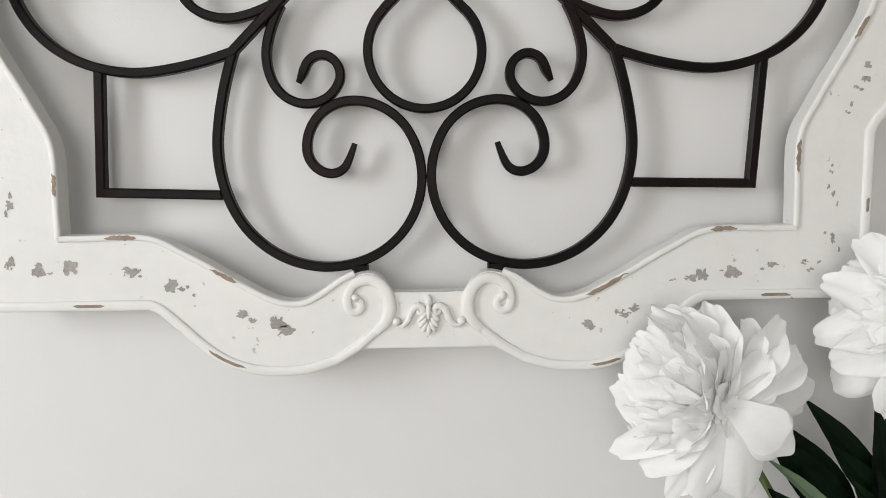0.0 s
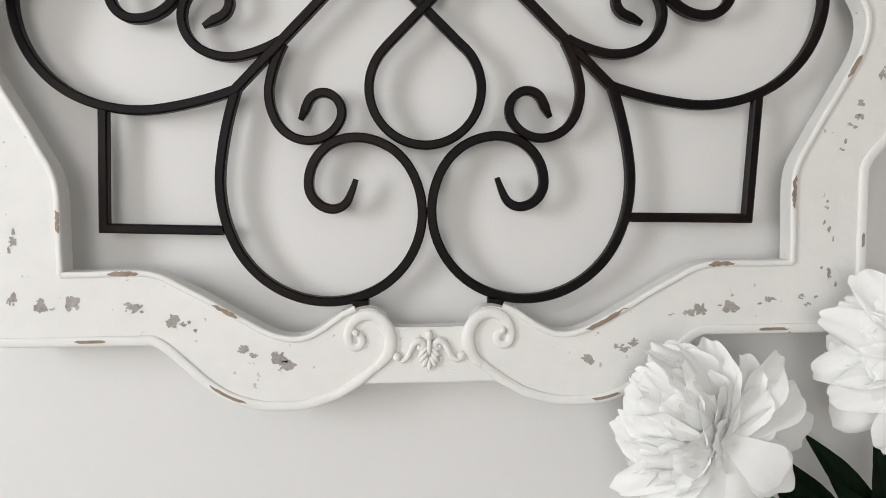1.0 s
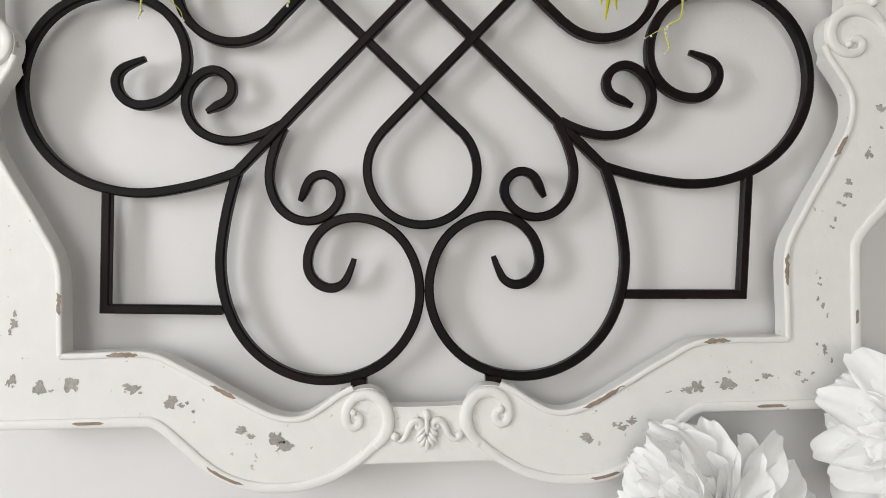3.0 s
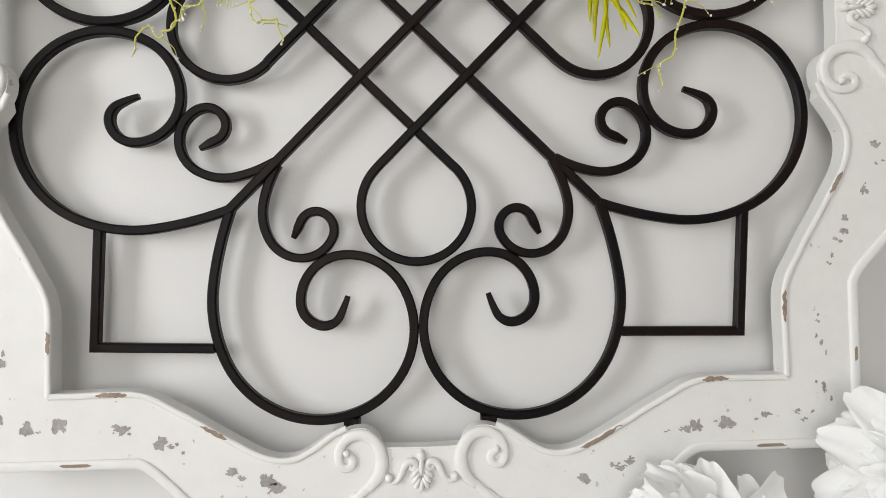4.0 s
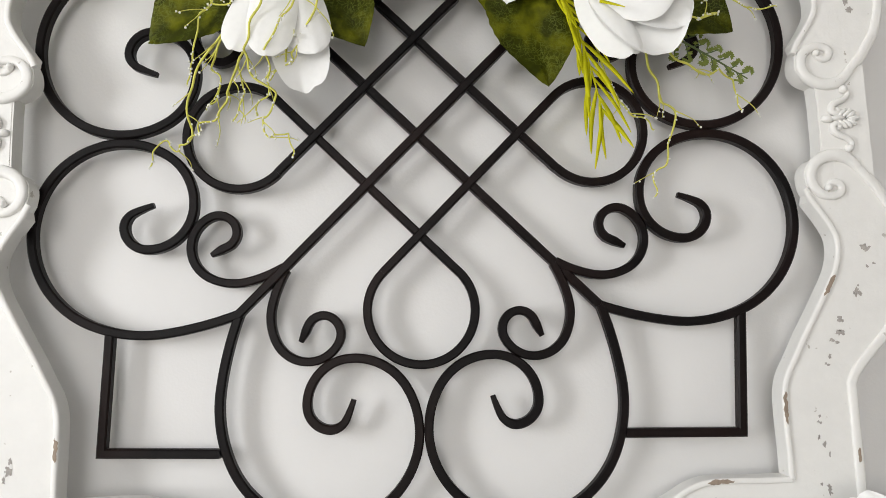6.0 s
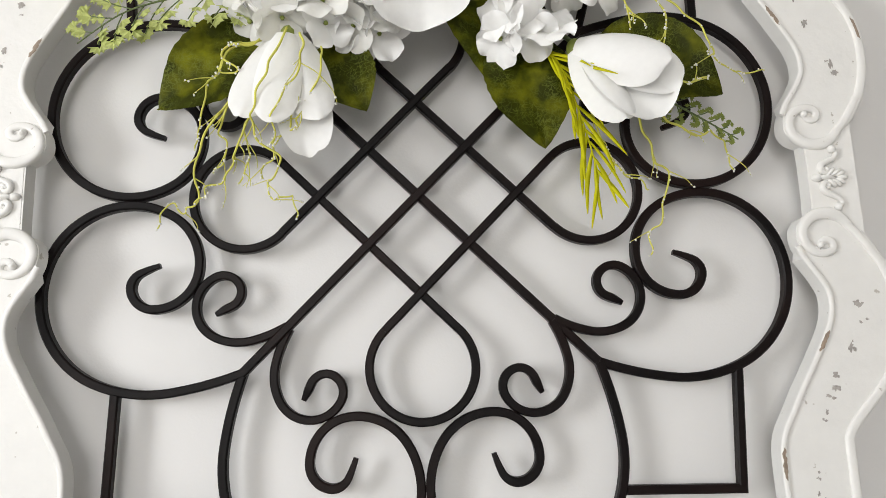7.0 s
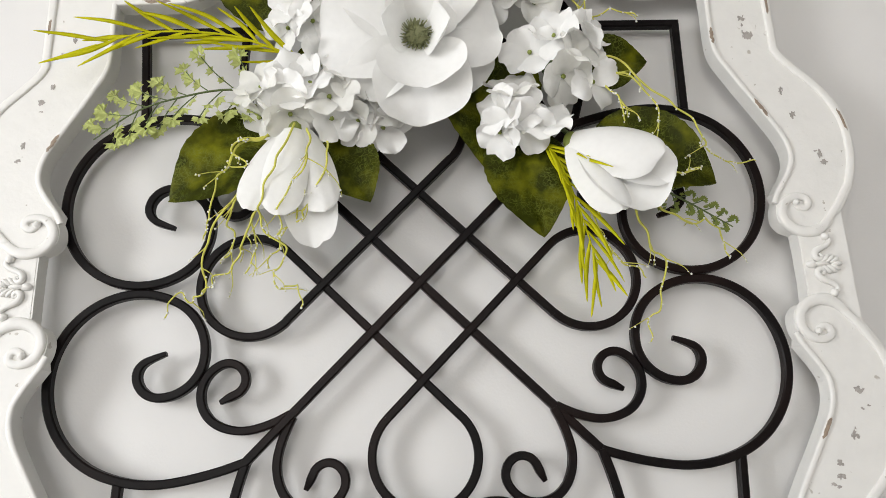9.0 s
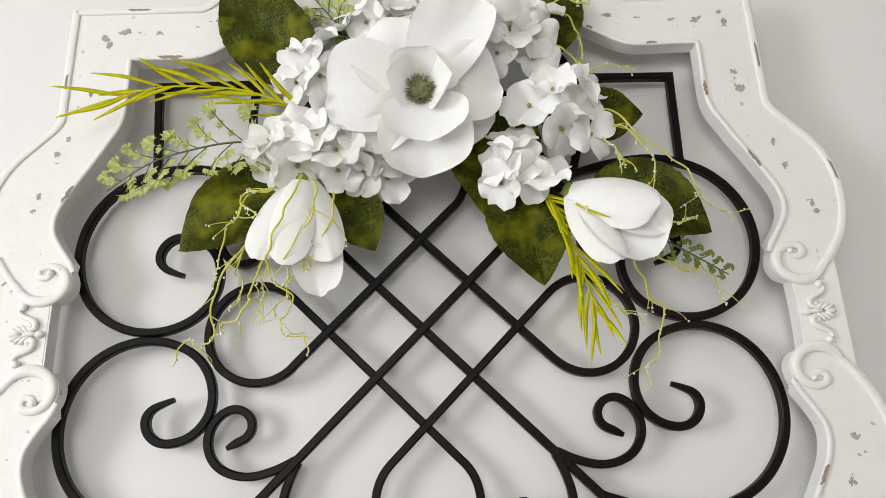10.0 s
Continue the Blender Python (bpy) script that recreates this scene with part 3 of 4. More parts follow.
def leaf_mesh(length, width, fold=0.22, bend=(6, -18), seed=0.0, teeth=0.012):
    """A pointed leaf along +y with a folded midrib, side veins in relief and a finely toothed rim."""
    rows, cols = 26, 12
    verts, faces = [], []
    y = z = 0.0
    for i in range(rows + 1):
        s = i / rows
        a = radians(bend[0] + (bend[1] - bend[0]) * s)
        w = (math.sin(math.pi * s ** 0.84)) ** 0.74 if 0 < s < 1 else 0.0
        w = w * (1 - 0.25 * max(0, s - 0.7) / 0.3)
        for j in range(cols + 1):
            t = -1 + 2 * j / cols
            edge_w = 1 + (teeth * 2.2 * (i % 2) if abs(t) > 0.99 else 0)
            x = t * w * width / 2 * edge_w
            vein = 0.0007 * math.cos(2 * math.pi * (s * 8 - abs(t) * 1.6)) * (1 - abs(t) * 0.5)
            lift = fold * abs(t) * w * width / 2 + vein * w + 0.05 * width * noise.noise((t * 1.3, s * 3, seed)) - (0.0008 if j == cols // 2 else 0)
            verts.append((x, y - lift * math.sin(a), z + lift * math.cos(a)))
        y += length / rows * math.cos(a)
        z += length / rows * math.sin(a)
    c = cols + 1
    for i in range(rows):
        for j in range(cols):
            faces.append((i * c + j, i * c + j + 1, (i + 1) * c + j + 1, (i + 1) * c + j))
    return verts, faces


def along(base, end, facing=(0, -1, 0.15), roll=0.0):
    """A pose that lays +y from base to end with +z towards facing."""
    y = (Vector(end) - Vector(base)).normalized()
    z = Vector(facing); z = (z - y * z.dot(y)).normalized()
    x = y.cross(z)
    m = Matrix((x, y, z)).transposed().to_4x4()
    m.translation = base
    return m @ Matrix.Rotation(radians(roll), 4, "Y")


def leaf(base, end, width, roll=0, seed=0.0, mat=None, parent=None, name="leaf", label="", fold=0.2, bend=(6, -16), shift=None):
    length = (Vector(end) - Vector(base)).length
    piece = placed(leaf_mesh(length * 1.01, width, fold, bend, seed), along(base, end, roll=roll))
    piece = local(piece) if shift is None else ([Vector(v) + shift for v in piece[0]], piece[1])
    return smooth_part(name, piece, mat or LEAF, parent or swag, label)


LEAVES = [((-0.098, -0.040, 1.728), (-0.186, -0.052, 1.838), 0.078, -14, 1.1), ((-0.106, -0.044, 1.640), (-0.205, -0.060, 1.568), 0.076, 2, 2.2),
          ((-0.075, -0.040, 1.625), (-0.040, -0.054, 1.563), 0.054, 2, 3.3), ((0.060, -0.040, 1.722), (0.066, -0.048, 1.590), 0.092, -10, 4.4),
          ((0.082, -0.040, 1.632), (0.104, -0.058, 1.529), 0.074, -4, 5.5), ((0.158, -0.038, 1.632), (0.254, -0.050, 1.574), 0.070, 6, 6.6),
          ((0.140, -0.036, 1.690), (0.206, -0.050, 1.688), 0.050, 24, 7.7), ((0.105, -0.040, 1.745), (0.158, -0.052, 1.828), 0.055, 0, 8.8),
          ((-0.055, -0.036, 1.700), (-0.115, -0.044, 1.690), 0.046, 0, 9.9)]
for base, end, width, roll, seed in LEAVES:
    leaf(base, end, width, roll, seed, label="glossy mottled olive green leaf")


# the open magnolia in the middle
def magnolia(at, axis):
    m = axis_frame(at, axis)
    head = smooth_part("magnolia", local(blob(Vector(at), (0.007, 0.007, 0.007))), STAMEN, swag, "large open white magnolia")
    outer = [(180, 82, 0.082, 0.086), (128, 84, 0.072, 0.072), (62, 80, 0.104, 0.070), (6, 82, 0.069, 0.076), (-86, 76, 0.080, 0.082), (-134, 76, 0.074, 0.050), (-32, 90, 0.066, 0.056)]
    for i, (az, tau, length, width) in enumerate(outer):
        p = petal(length, width, "round", (22, -26), 0.26, 0.0034, 1.3, 0.04, 1.3 * i + 0.4, 22, 20, 0.3)
        smooth_part("petal", local(placed(p, petal_pose(m, az, tau, 0.004, -0.004 - 0.0012 * (i % 3)))), PETAL, head)
    for i, (az, tau, length, width) in enumerate([(72, 50, 0.044, 0.062), (168, 54, 0.040, 0.046), (-84, 66, 0.058, 0.074), (2, 48, 0.040, 0.050)]):
        p = petal(length, width, "round", (10, 30) if i != 2 else (18, -10), 0.38, 0.0014, 1.2, 0.03, 3.1 * i + 9, 18, 18, 0.3)
        smooth_part("petal", local(placed(p, petal_pose(m, az, tau, 0.006, 0.001 * i))), PETAL, head)
    rg = random.Random(3)
    pieces = [placed(blob((0, 0, 0), (0.0100, 0.0100, 0.011)), m @ Matrix.Translation((0, 0, 0.006)))]
    for i in range(150):
        az, el = rg.uniform(0, 360), math.degrees(math.acos(1 - rg.random() * 1.1))
        d = Matrix.Rotation(radians(az), 4, "Z") @ Matrix.Rotation(radians(el), 4, "X")
        base, end = Vector((0, 0, 0.0085)), Vector((rg.uniform(-0.0015, 0.0015), rg.uniform(-0.0015, 0.0015), 0.0155 + rg.uniform(-0.001, 0.002)))
        v, f = tube_mesh("s", [m @ Matrix.Translation((0, 0, 0.005)) @ d @ q for q in (base, (base + end) / 2 + Vector((0.0006, 0, 0)), end)], [0.0005, 0.0006, 0.0003], STAMEN, 5)
        pieces.append((v, f))
    smooth_part("stamen_cone", local(joined(pieces)), STAMEN, head, "grey-green cone of stamens")


magnolia((0.003, -0.066, 1.703), (0.0, -1, -0.12))


# hydrangea heads, each of many four-petalled florets
def floret_mesh(seed, size=0.026):
    rg = random.Random(seed)
    pieces = []
    for i in range(4):
        p = petal(size * rg.uniform(0.9, 1.12), size * rg.uniform(1.0, 1.18), "round", (rg.uniform(2, 24), rg.uniform(-44, 12)), rg.uniform(-0.25, 0.5),
                  0.0032, rg.uniform(0.8, 1.6), 0.05, seed + i * 1.7, 10, 8, 0.22)
        pieces.append(placed(p, petal_pose(Matrix(), 90 * i + rg.uniform(-12, 12), rg.uniform(58, 90), 0.0014, 0.0005 * (i % 2))))
    white = joined(pieces)
    v, f = joined([white, blob((0, 0, 0.0026), (0.0023, 0.0023, 0.0018), 0, 5, 6), tube_mesh("t", [(0, 0, 0), (0, 0, -0.012), (0.001, 0, -0.024)], 0.0008, STEM, 5)])
    me = mesh_of("floret", v, f, PETAL if seed % 3 else CREAM)
    me.materials.append(EYE_GREEN)
    me.polygons.foreach_set("material_index", [0] * len(white[1]) + [1] * (len(f) - len(white[1])))
    return me


FLORETS = [floret_mesh(i) for i in range(14)]


def hydrangea(at, rx, rz, depth, count, seed, tilt=(0, 0)):
    rg = random.Random(seed)
    c = Vector(at)
    head = smooth_part("hydrangea_head", local(blob(c + Vector((0, 0.012, 0)), (rx * 0.45, 0.010, rz * 0.45))), STEM, swag, "white hydrangea head of small florets")
    golden = 2.39996
    for i in range(count):
        r = math.sqrt((i + 0.4) / count)
        a = i * golden + seed
        u, w = r * math.cos(a), r * math.sin(a)
        spot = c + Vector((u * rx, -depth * math.sqrt(max(0, 1 - r * r * 0.95)) + 0.006, w * rz))
        axis = Vector((u * 0.75 + tilt[0] + rg.uniform(-0.45, 0.45), -1.0 + 0.25 * r, w * 0.7 + tilt[1] + rg.uniform(-0.45, 0.45)))
        m = axis_frame(spot + OFF, axis) @ Matrix.Rotation(rg.uniform(0, 6.28), 4, "Z") @ Matrix.Scale(rg.uniform(0.82, 1.05), 4)
        ob = part("floret", FLORETS[rg.randrange(14)], PETAL, head)
        ob.matrix_basis = m


hydrangea((-0.092, -0.056, 1.654), 0.048, 0.030, 0.022, 10, 1)
hydrangea((-0.044, -0.050, 1.640), 0.028, 0.014, 0.012, 5, 2, (0, -0.3))
hydrangea((-0.096, -0.052, 1.738), 0.022, 0.026, 0.014, 5, 3)
hydrangea((-0.040, -0.044, 1.792), 0.034, 0.022, 0.014, 6, 4, (0, 0.3))
hydrangea((0.084, -0.054, 1.772), 0.042, 0.036, 0.022, 9, 5)
hydrangea((0.130, -0.052, 1.688), 0.038, 0.038, 0.022, 7, 6, (0.2, 0))
hydrangea((0.082, -0.060, 1.632), 0.020, 0.020, 0.018, 5, 7, (0, -0.2))
hydrangea((0.110, -0.062, 1.614), 0.010, 0.010, 0.010, 1, 8, (0.1, -0.3))


# two half-closed magnolia buds: broad petals that wrap round one another
def bud(at, petals, label):
    head = smooth_part("magnolia_bud", local(blob(Vector(at), (0.007, 0.007, 0.009))), EYE_GREEN, swag, label)
    for i, (base, end, width, cup, bend) in enumerate(petals):
        length = (Vector(end) - Vector(base)).length
        p = petal(length * 1.04, width, "round", bend, cup, 0.0012, 1.1, 0.03, i * 2.7 + length * 50, 18, 16, 0.42)
        smooth_part("petal", local(placed(p, along(base, end, (0.1, -1, 0.2)))), PETAL, head)


bud((-0.101, -0.060, 1.624),
    [((-0.098, -0.058, 1.618), (-0.082, -0.068, 1.523), 0.044, 0.2, (4, -6)), ((-0.095, -0.064, 1.622), (-0.076, -0.076, 1.548), 0.038, -0.30, (8, -8)),
     ((-0.105, -0.064, 1.622), (-0.134, -0.076, 1.551), 0.034, -0.30, (8, -8)), ((-0.101, -0.068, 1.622), (-0.108, -0.084, 1.543), 0.036, -0.25, (10, -10))],
    "half-closed white magnolia bud hanging down")
bud((0.130, -0.058, 1.608),
    [((0.142, -0.064, 1.600), (0.186, -0.076, 1.540), 0.066, 0.35, (8, 4)), ((0.140, -0.060, 1.604), (0.202, -0.072, 1.562), 0.050, 0.3, (8, 8)),
     ((0.130, -0.068, 1.604), (0.156, -0.090, 1.535), 0.040, -0.45, (12, -8)), ((0.128, -0.070, 1.608), (0.192, -0.092, 1.580), 0.054, -0.45, (14, -8))],
    "half-closed white magnolia bud tilted to one side")


# narrow-leaved sprays
def blade(pts, width, roll_axis=(0, -1, 0), fold=0.25):
    """A narrow folded blade along a curve, pointed at its end."""
    line = spline(pts, 6)
    n = len(line)
    verts, faces = [], []
    for i, p in enumerate(line):
        t = (line[min(i + 1, n - 1)] - line[max(i - 1, 0)]).normalized()
        side = t.cross(Vector(roll_axis)).normalized()
        up = side.cross(t)
        s = i / (n - 1)
        w = width / 2 * (0.35 + 0.65 * math.sin(math.pi * min(1, s * 1.6) / 2)) * (1 - max(0, s - 0.45) / 0.55) ** 0.7 + 0.0002
        verts += [p - side * w + up * w * fold, p + up * 0.0003, p + side * w + up * w * fold, p - up * 0.0006]
    for i in range(n - 1):
        for j in range(4):
            faces.append((i * 4 + j, i * 4 + (j + 1) % 4, (i + 1) * 4 + (j + 1) % 4, (i + 1) * 4 + j))
    return verts, faces


def willow_spray(stem_pts, count, length, width, spread, seed, mat, name, label, droop=0.0, start=0.1):
    rg = random.Random(seed)
    line = spline(stem_pts, 12)
    n = len(line)
    stem = smooth_part(name, local(tube_mesh("t", line, [0.0014 - 0.0009 * i / n for i in range(n)], mat)), mat, swag, label)
    for i in range(count):
        s = start + (0.98 - start) * i / (count - 1)
        p = line[int(s * (n - 1))]
        t = (line[min(int(s * (n - 1)) + 1, n - 1)] - line[max(int(s * (n - 1)) - 1, 0)]).normalized()
        side = t.cross(Vector((0, -1, 0))) * (1 if i % 2 else -1)
        L = length * rg.uniform(0.7, 1.15) * (1 - 0.2 * s)
        a = radians(spread * rg.uniform(0.5, 1.2))
        d = t * math.cos(a) + side * math.sin(a) + Vector((0, rg.uniform(-0.3, 0.15), 0))
        e = d + t * rg.uniform(-0.2, 0.7) + Vector((0, rg.uniform(-0.4, 0.1), -droop * rg.uniform(-0.3, 1.2)))
        smooth_part("blade", local(blade([p, p + d * L * 0.5, p + d * L * 0.5 + e.normalized() * L * 0.5], width * rg.uniform(0.8, 1.2))), mat, stem)


willow_spray([(-0.085, -0.040, 1.692), (-0.125, -0.056, 1.704), (-0.165, -0.062, 1.714), (-0.226, -0.064, 1.716), (-0.272, -0.064, 1.704)], 21, 0.066, 0.0044, 27, 11,
             LIME, "willow_spray", "lime green narrow-leaved spray", 0.3)
willow_spray([(0.105, -0.048, 1.615), (0.117, -0.060, 1.592), (0.130, -0.066, 1.545), (0.142, -0.060, 1.500)], 26, 0.058, 0.0034, 22, 12,
             LIME, "grass_spray", "lime green grass-like spray hanging down", 0.5, 0.1)


# ferns with small fan-shaped leaflets
def leaflet(size, seed):
    rg = random.Random(seed)
    k = 9
    loop = [(0, 0, 0)]
    for j in range(k):
        a = radians(25 + 130 * j / (k - 1))
        r = size * (1.0 if j % 2 == 0 else 0.74) * rg.uniform(0.9, 1.1)
        loop.append((r * math.cos(a), r * math.sin(a), 0.12 * size * math.sin(j * 1.9)))
    top = loop
    low = [(x, y, z - 0.0004) for x, y, z in loop]
    n = len(loop)
    return top + low, [(0, j, j + 1) for j in range(1, n - 1)] + [(n, n + j + 1, n + j) for j in range(1, n - 1)] + [(j, n + j, n + (j + 1) % n, (j + 1) % n) for j in range(n)]


def fern(stem_pts, branches, reach, size, seed, leaf_mat, stem_mat, label):
    rg = random.Random(seed)
    line = spline(stem_pts, 14)
    n = len(line)
    twigs = [tube_mesh("t", line, [0.0011 - 0.0006 * i / n for i in range(n)], stem_mat, 6)]
    fans = []
    for b in range(branches):
        s = 0.06 + 0.9 * b / branches
        i = int(s * (n - 1))
        p, t = line[i], (line[min(i + 1, n - 1)] - line[max(i - 1, 0)]).normalized()
        side = t.cross(Vector((0, -1, 0))).normalized() * (1 if b % 2 else -1)
        L = reach * (1 - 0.55 * s) * rg.uniform(0.75, 1.15)
        d = (side * rg.uniform(0.6, 1.0) + t * rg.uniform(0.5, 0.9) + Vector((0, rg.uniform(-0.35, 0.2), 0))).normalized()
        end = p + d * L
        twig = spline([p, p + d * L * 0.5 + t * L * 0.06, end], 4)
        twigs.append(tube_mesh("t", twig, 0.0005, stem_mat, 5))
        for j in range(2, len(twig), 1 if len(twig) < 9 else 2):
            for sgn in ((-1,), (1,), (-1, 1))[2 if j == len(twig) - 1 else j % 2]:
                w = (d + side.cross(Vector((0, -1, 0))) * sgn * rg.uniform(0.5, 1.1) + Vector((0, rg.uniform(-0.5, 0.3), 0))).normalized()
                q = twig[j] + w * size * 0.25
                fans.append(placed(leaflet(size * rg.uniform(0.75, 1.15), rg.random()), along(q, q + w, (rg.uniform(-0.5, 0.5), -1, rg.uniform(-0.5, 0.5)))))
    stem = smooth_part("fern_spray", local(joined(twigs)), stem_mat, swag, label)
    for fan in fans:
        part("leaflet", mesh_of("leaflet", *local(fan), leaf_mat, False), leaf_mat, stem)


fern([(-0.115, -0.046, 1.664), (-0.159, -0.060, 1.662), (-0.198, -0.066, 1.652), (-0.231, -0.068, 1.639), (-0.264, -0.066, 1.616)], 16, 0.040, 0.0078, 21, SAGE, STEM, "pale sage green maidenhair fern spray")
fern([(0.205, -0.034, 1.576), (0.236, -0.036, 1.556), (0.267, -0.036, 1.536)], 13, 0.015, 0.0040, 22, FERN_DARK, STEM, "small dark green fern sprig")
fern([(-0.060, -0.040, 1.775), (-0.078, -0.046, 1.796), (-0.098, -0.046, 1.822)], 8, 0.026, 0.0075, 23, SAGE, STEM, "short pale green fern sprig")


# beaded vines
def vine(pts, seed, radius=0.0009, beads=16, twigs=4):
    rg = random.Random(seed)
    base = spline(pts, 10)
    line = [p + Vector((noise.noise((i * 0.16, seed, 0)), 0.6 * noise.noise((i * 0.16, seed, 5)), noise.noise((i * 0.16, seed, 9)))) * 0.006 * min(1, i / 6) for i, p in enumerate(base)]
    n = len(line)
    pieces = [tube_mesh("t", line, [radius * (1.15 - 0.5 * i / n) for i in range(n)], VINE, 6)]
    spots = [line[int(rg.uniform(0.3, 1) ** 0.8 * (n - 1))] for _ in range(beads)] + [line[-1]]
    for _ in range(twigs):
        i = int(rg.uniform(0.15, 0.85) * (n - 1))
        p = line[i]
        t = (line[min(i + 2, n - 1)] - line[max(i - 2, 0)]).normalized()
        d = (t * 0.8 + Vector((rg.uniform(-1, 1), rg.uniform(-0.3, 0.3), rg.uniform(-0.7, 0.5)))).normalized()
        L = rg.uniform(0.010, 0.024)
        tw = spline([p, p + d * L * 0.6 + Vector((0.002, 0, 0)), p + d * L + Vector((0, 0, -0.002))], 5)
        pieces.append(tube_mesh("t", tw, [radius * 0.6 * (1 - 0.06 * k) for k in range(len(tw))], VINE, 5))
        spots += [tw[-1], tw[-3]]
    ob = smooth_part("vine", local(joined(pieces)), VINE, swag, "thin yellow-green vine with tiny white beads")
    dots = []
    for p in spots:
        d = Vector((rg.uniform(-1, 1), rg.uniform(-1, 0.2), rg.uniform(-1, 1))).normalized() * (radius + 0.0004)
        r = rg.uniform(0.0006, 0.00105)
        dots.append(blob(p + d, (r, r, r), 0, 5, 6))
    tagged(smooth_part("bead_string", local(joined(dots)), BEAD, ob), kind="stuff")


Y = -0.068
VINES_LEFT = [[(-0.112, -0.06, 1.628), (-0.145, Y, 1.604), (-0.160, Y, 1.580), (-0.170, -0.055, 1.552), (-0.177, -0.045, 1.535)],
              [(-0.120, -0.06, 1.600), (-0.150, Y, 1.560), (-0.171, -0.055, 1.525), (-0.176, -0.045, 1.490), (-0.186, -0.04, 1.485), (-0.198, -0.04, 1.490), (-0.206, -0.04, 1.472)],
              [(-0.100, -0.07, 1.625), (-0.108, -0.086, 1.590), (-0.122, -0.084, 1.560), (-0.126, -0.07, 1.540), (-0.106, -0.06, 1.520), (-0.118, -0.05, 1.505), (-0.114, -0.05, 1.492), (-0.098, -0.05, 1.492), (-0.096, -0.05, 1.474)],
              [(-0.090, -0.07, 1.620), (-0.084, -0.09, 1.590), (-0.098, -0.09, 1.565), (-0.108, -0.082, 1.545), (-0.112, -0.07, 1.525)]]
VINES_LEFT_MORE = [[(-0.078, -0.06, 1.620), (-0.072, -0.075, 1.588), (-0.086, -0.075, 1.555), (-0.098, -0.07, 1.540), (-0.112, -0.06, 1.530)],
                   [(-0.130, -0.06, 1.556), (-0.142, -0.055, 1.530), (-0.150, -0.05, 1.512), (-0.166, -0.045, 1.498), (-0.176, -0.045, 1.492)],
                   [(-0.112, -0.06, 1.628), (-0.128, -0.07, 1.612), (-0.150, -0.07, 1.606), (-0.140, -0.07, 1.588), (-0.156, -0.07, 1.592)],
                   [(-0.100, -0.07, 1.600), (-0.094, -0.075, 1.560), (-0.104, -0.065, 1.535), (-0.118, -0.055, 1.520), (-0.122, -0.05, 1.505)],
                   [(-0.140, -0.06, 1.575), (-0.156, -0.055, 1.548), (-0.150, -0.05, 1.530), (-0.160, -0.045, 1.512)],
                   [(-0.120, -0.06, 1.570), (-0.135, -0.055, 1.548), (-0.132, -0.05, 1.525), (-0.142, -0.045, 1.505)]]
VINES_RIGHT = [[(0.155, -0.05, 1.690), (0.176, -0.062, 1.683), (0.204, -0.062, 1.650), (0.236, -0.056, 1.628), (0.250, -0.052, 1.600), (0.266, -0.05, 1.590), (0.288, -0.05, 1.590)],
               [(0.160, -0.05, 1.675), (0.184, -0.06, 1.668), (0.206, -0.058, 1.640), (0.206, -0.05, 1.610)],
               [(0.150, -0.05, 1.670), (0.172, -0.058, 1.655), (0.178, -0.056, 1.628)],
               [(0.176, -0.06, 1.556), (0.186, -0.05, 1.526), (0.200, -0.045, 1.508), (0.198, -0.04, 1.476), (0.186, -0.04, 1.458), (0.184, -0.04, 1.440)]]
VINES_RIGHT_MORE = [[(0.190, -0.055, 1.560), (0.215, -0.045, 1.542), (0.244, -0.04, 1.542), (0.256, -0.035, 1.528), (0.262, -0.03, 1.510)],
                    [(0.130, -0.055, 1.590), (0.136, -0.065, 1.560), (0.150, -0.06, 1.520), (0.166, -0.055, 1.502), (0.186, -0.045, 1.492)],
                    [(0.205, -0.06, 1.590), (0.214, -0.062, 1.574), (0.238, -0.055, 1.584)]]
VINES_TOP = [[(0.105, -0.05, 1.780), (0.130, -0.056, 1.792), (0.150, -0.056, 1.776), (0.156, -0.05, 1.755), (0.150, -0.045, 1.735)],
             [(0.108, -0.05, 1.760), (0.134, -0.055, 1.755), (0.158, -0.05, 1.735), (0.182, -0.05, 1.738), (0.204, -0.05, 1.733)],
             [(0.110, -0.05, 1.790), (0.138, -0.06, 1.806), (0.160, -0.06, 1.800), (0.172, -0.055, 1.815)]]
for k, (pts, beads) in enumerate([(p, 14) for p in VINES_LEFT + VINES_LEFT_MORE + VINES_RIGHT + VINES_RIGHT_MORE] + [(p, 5) for p in VINES_TOP]):
    vine(pts, k + 1, beads=beads)


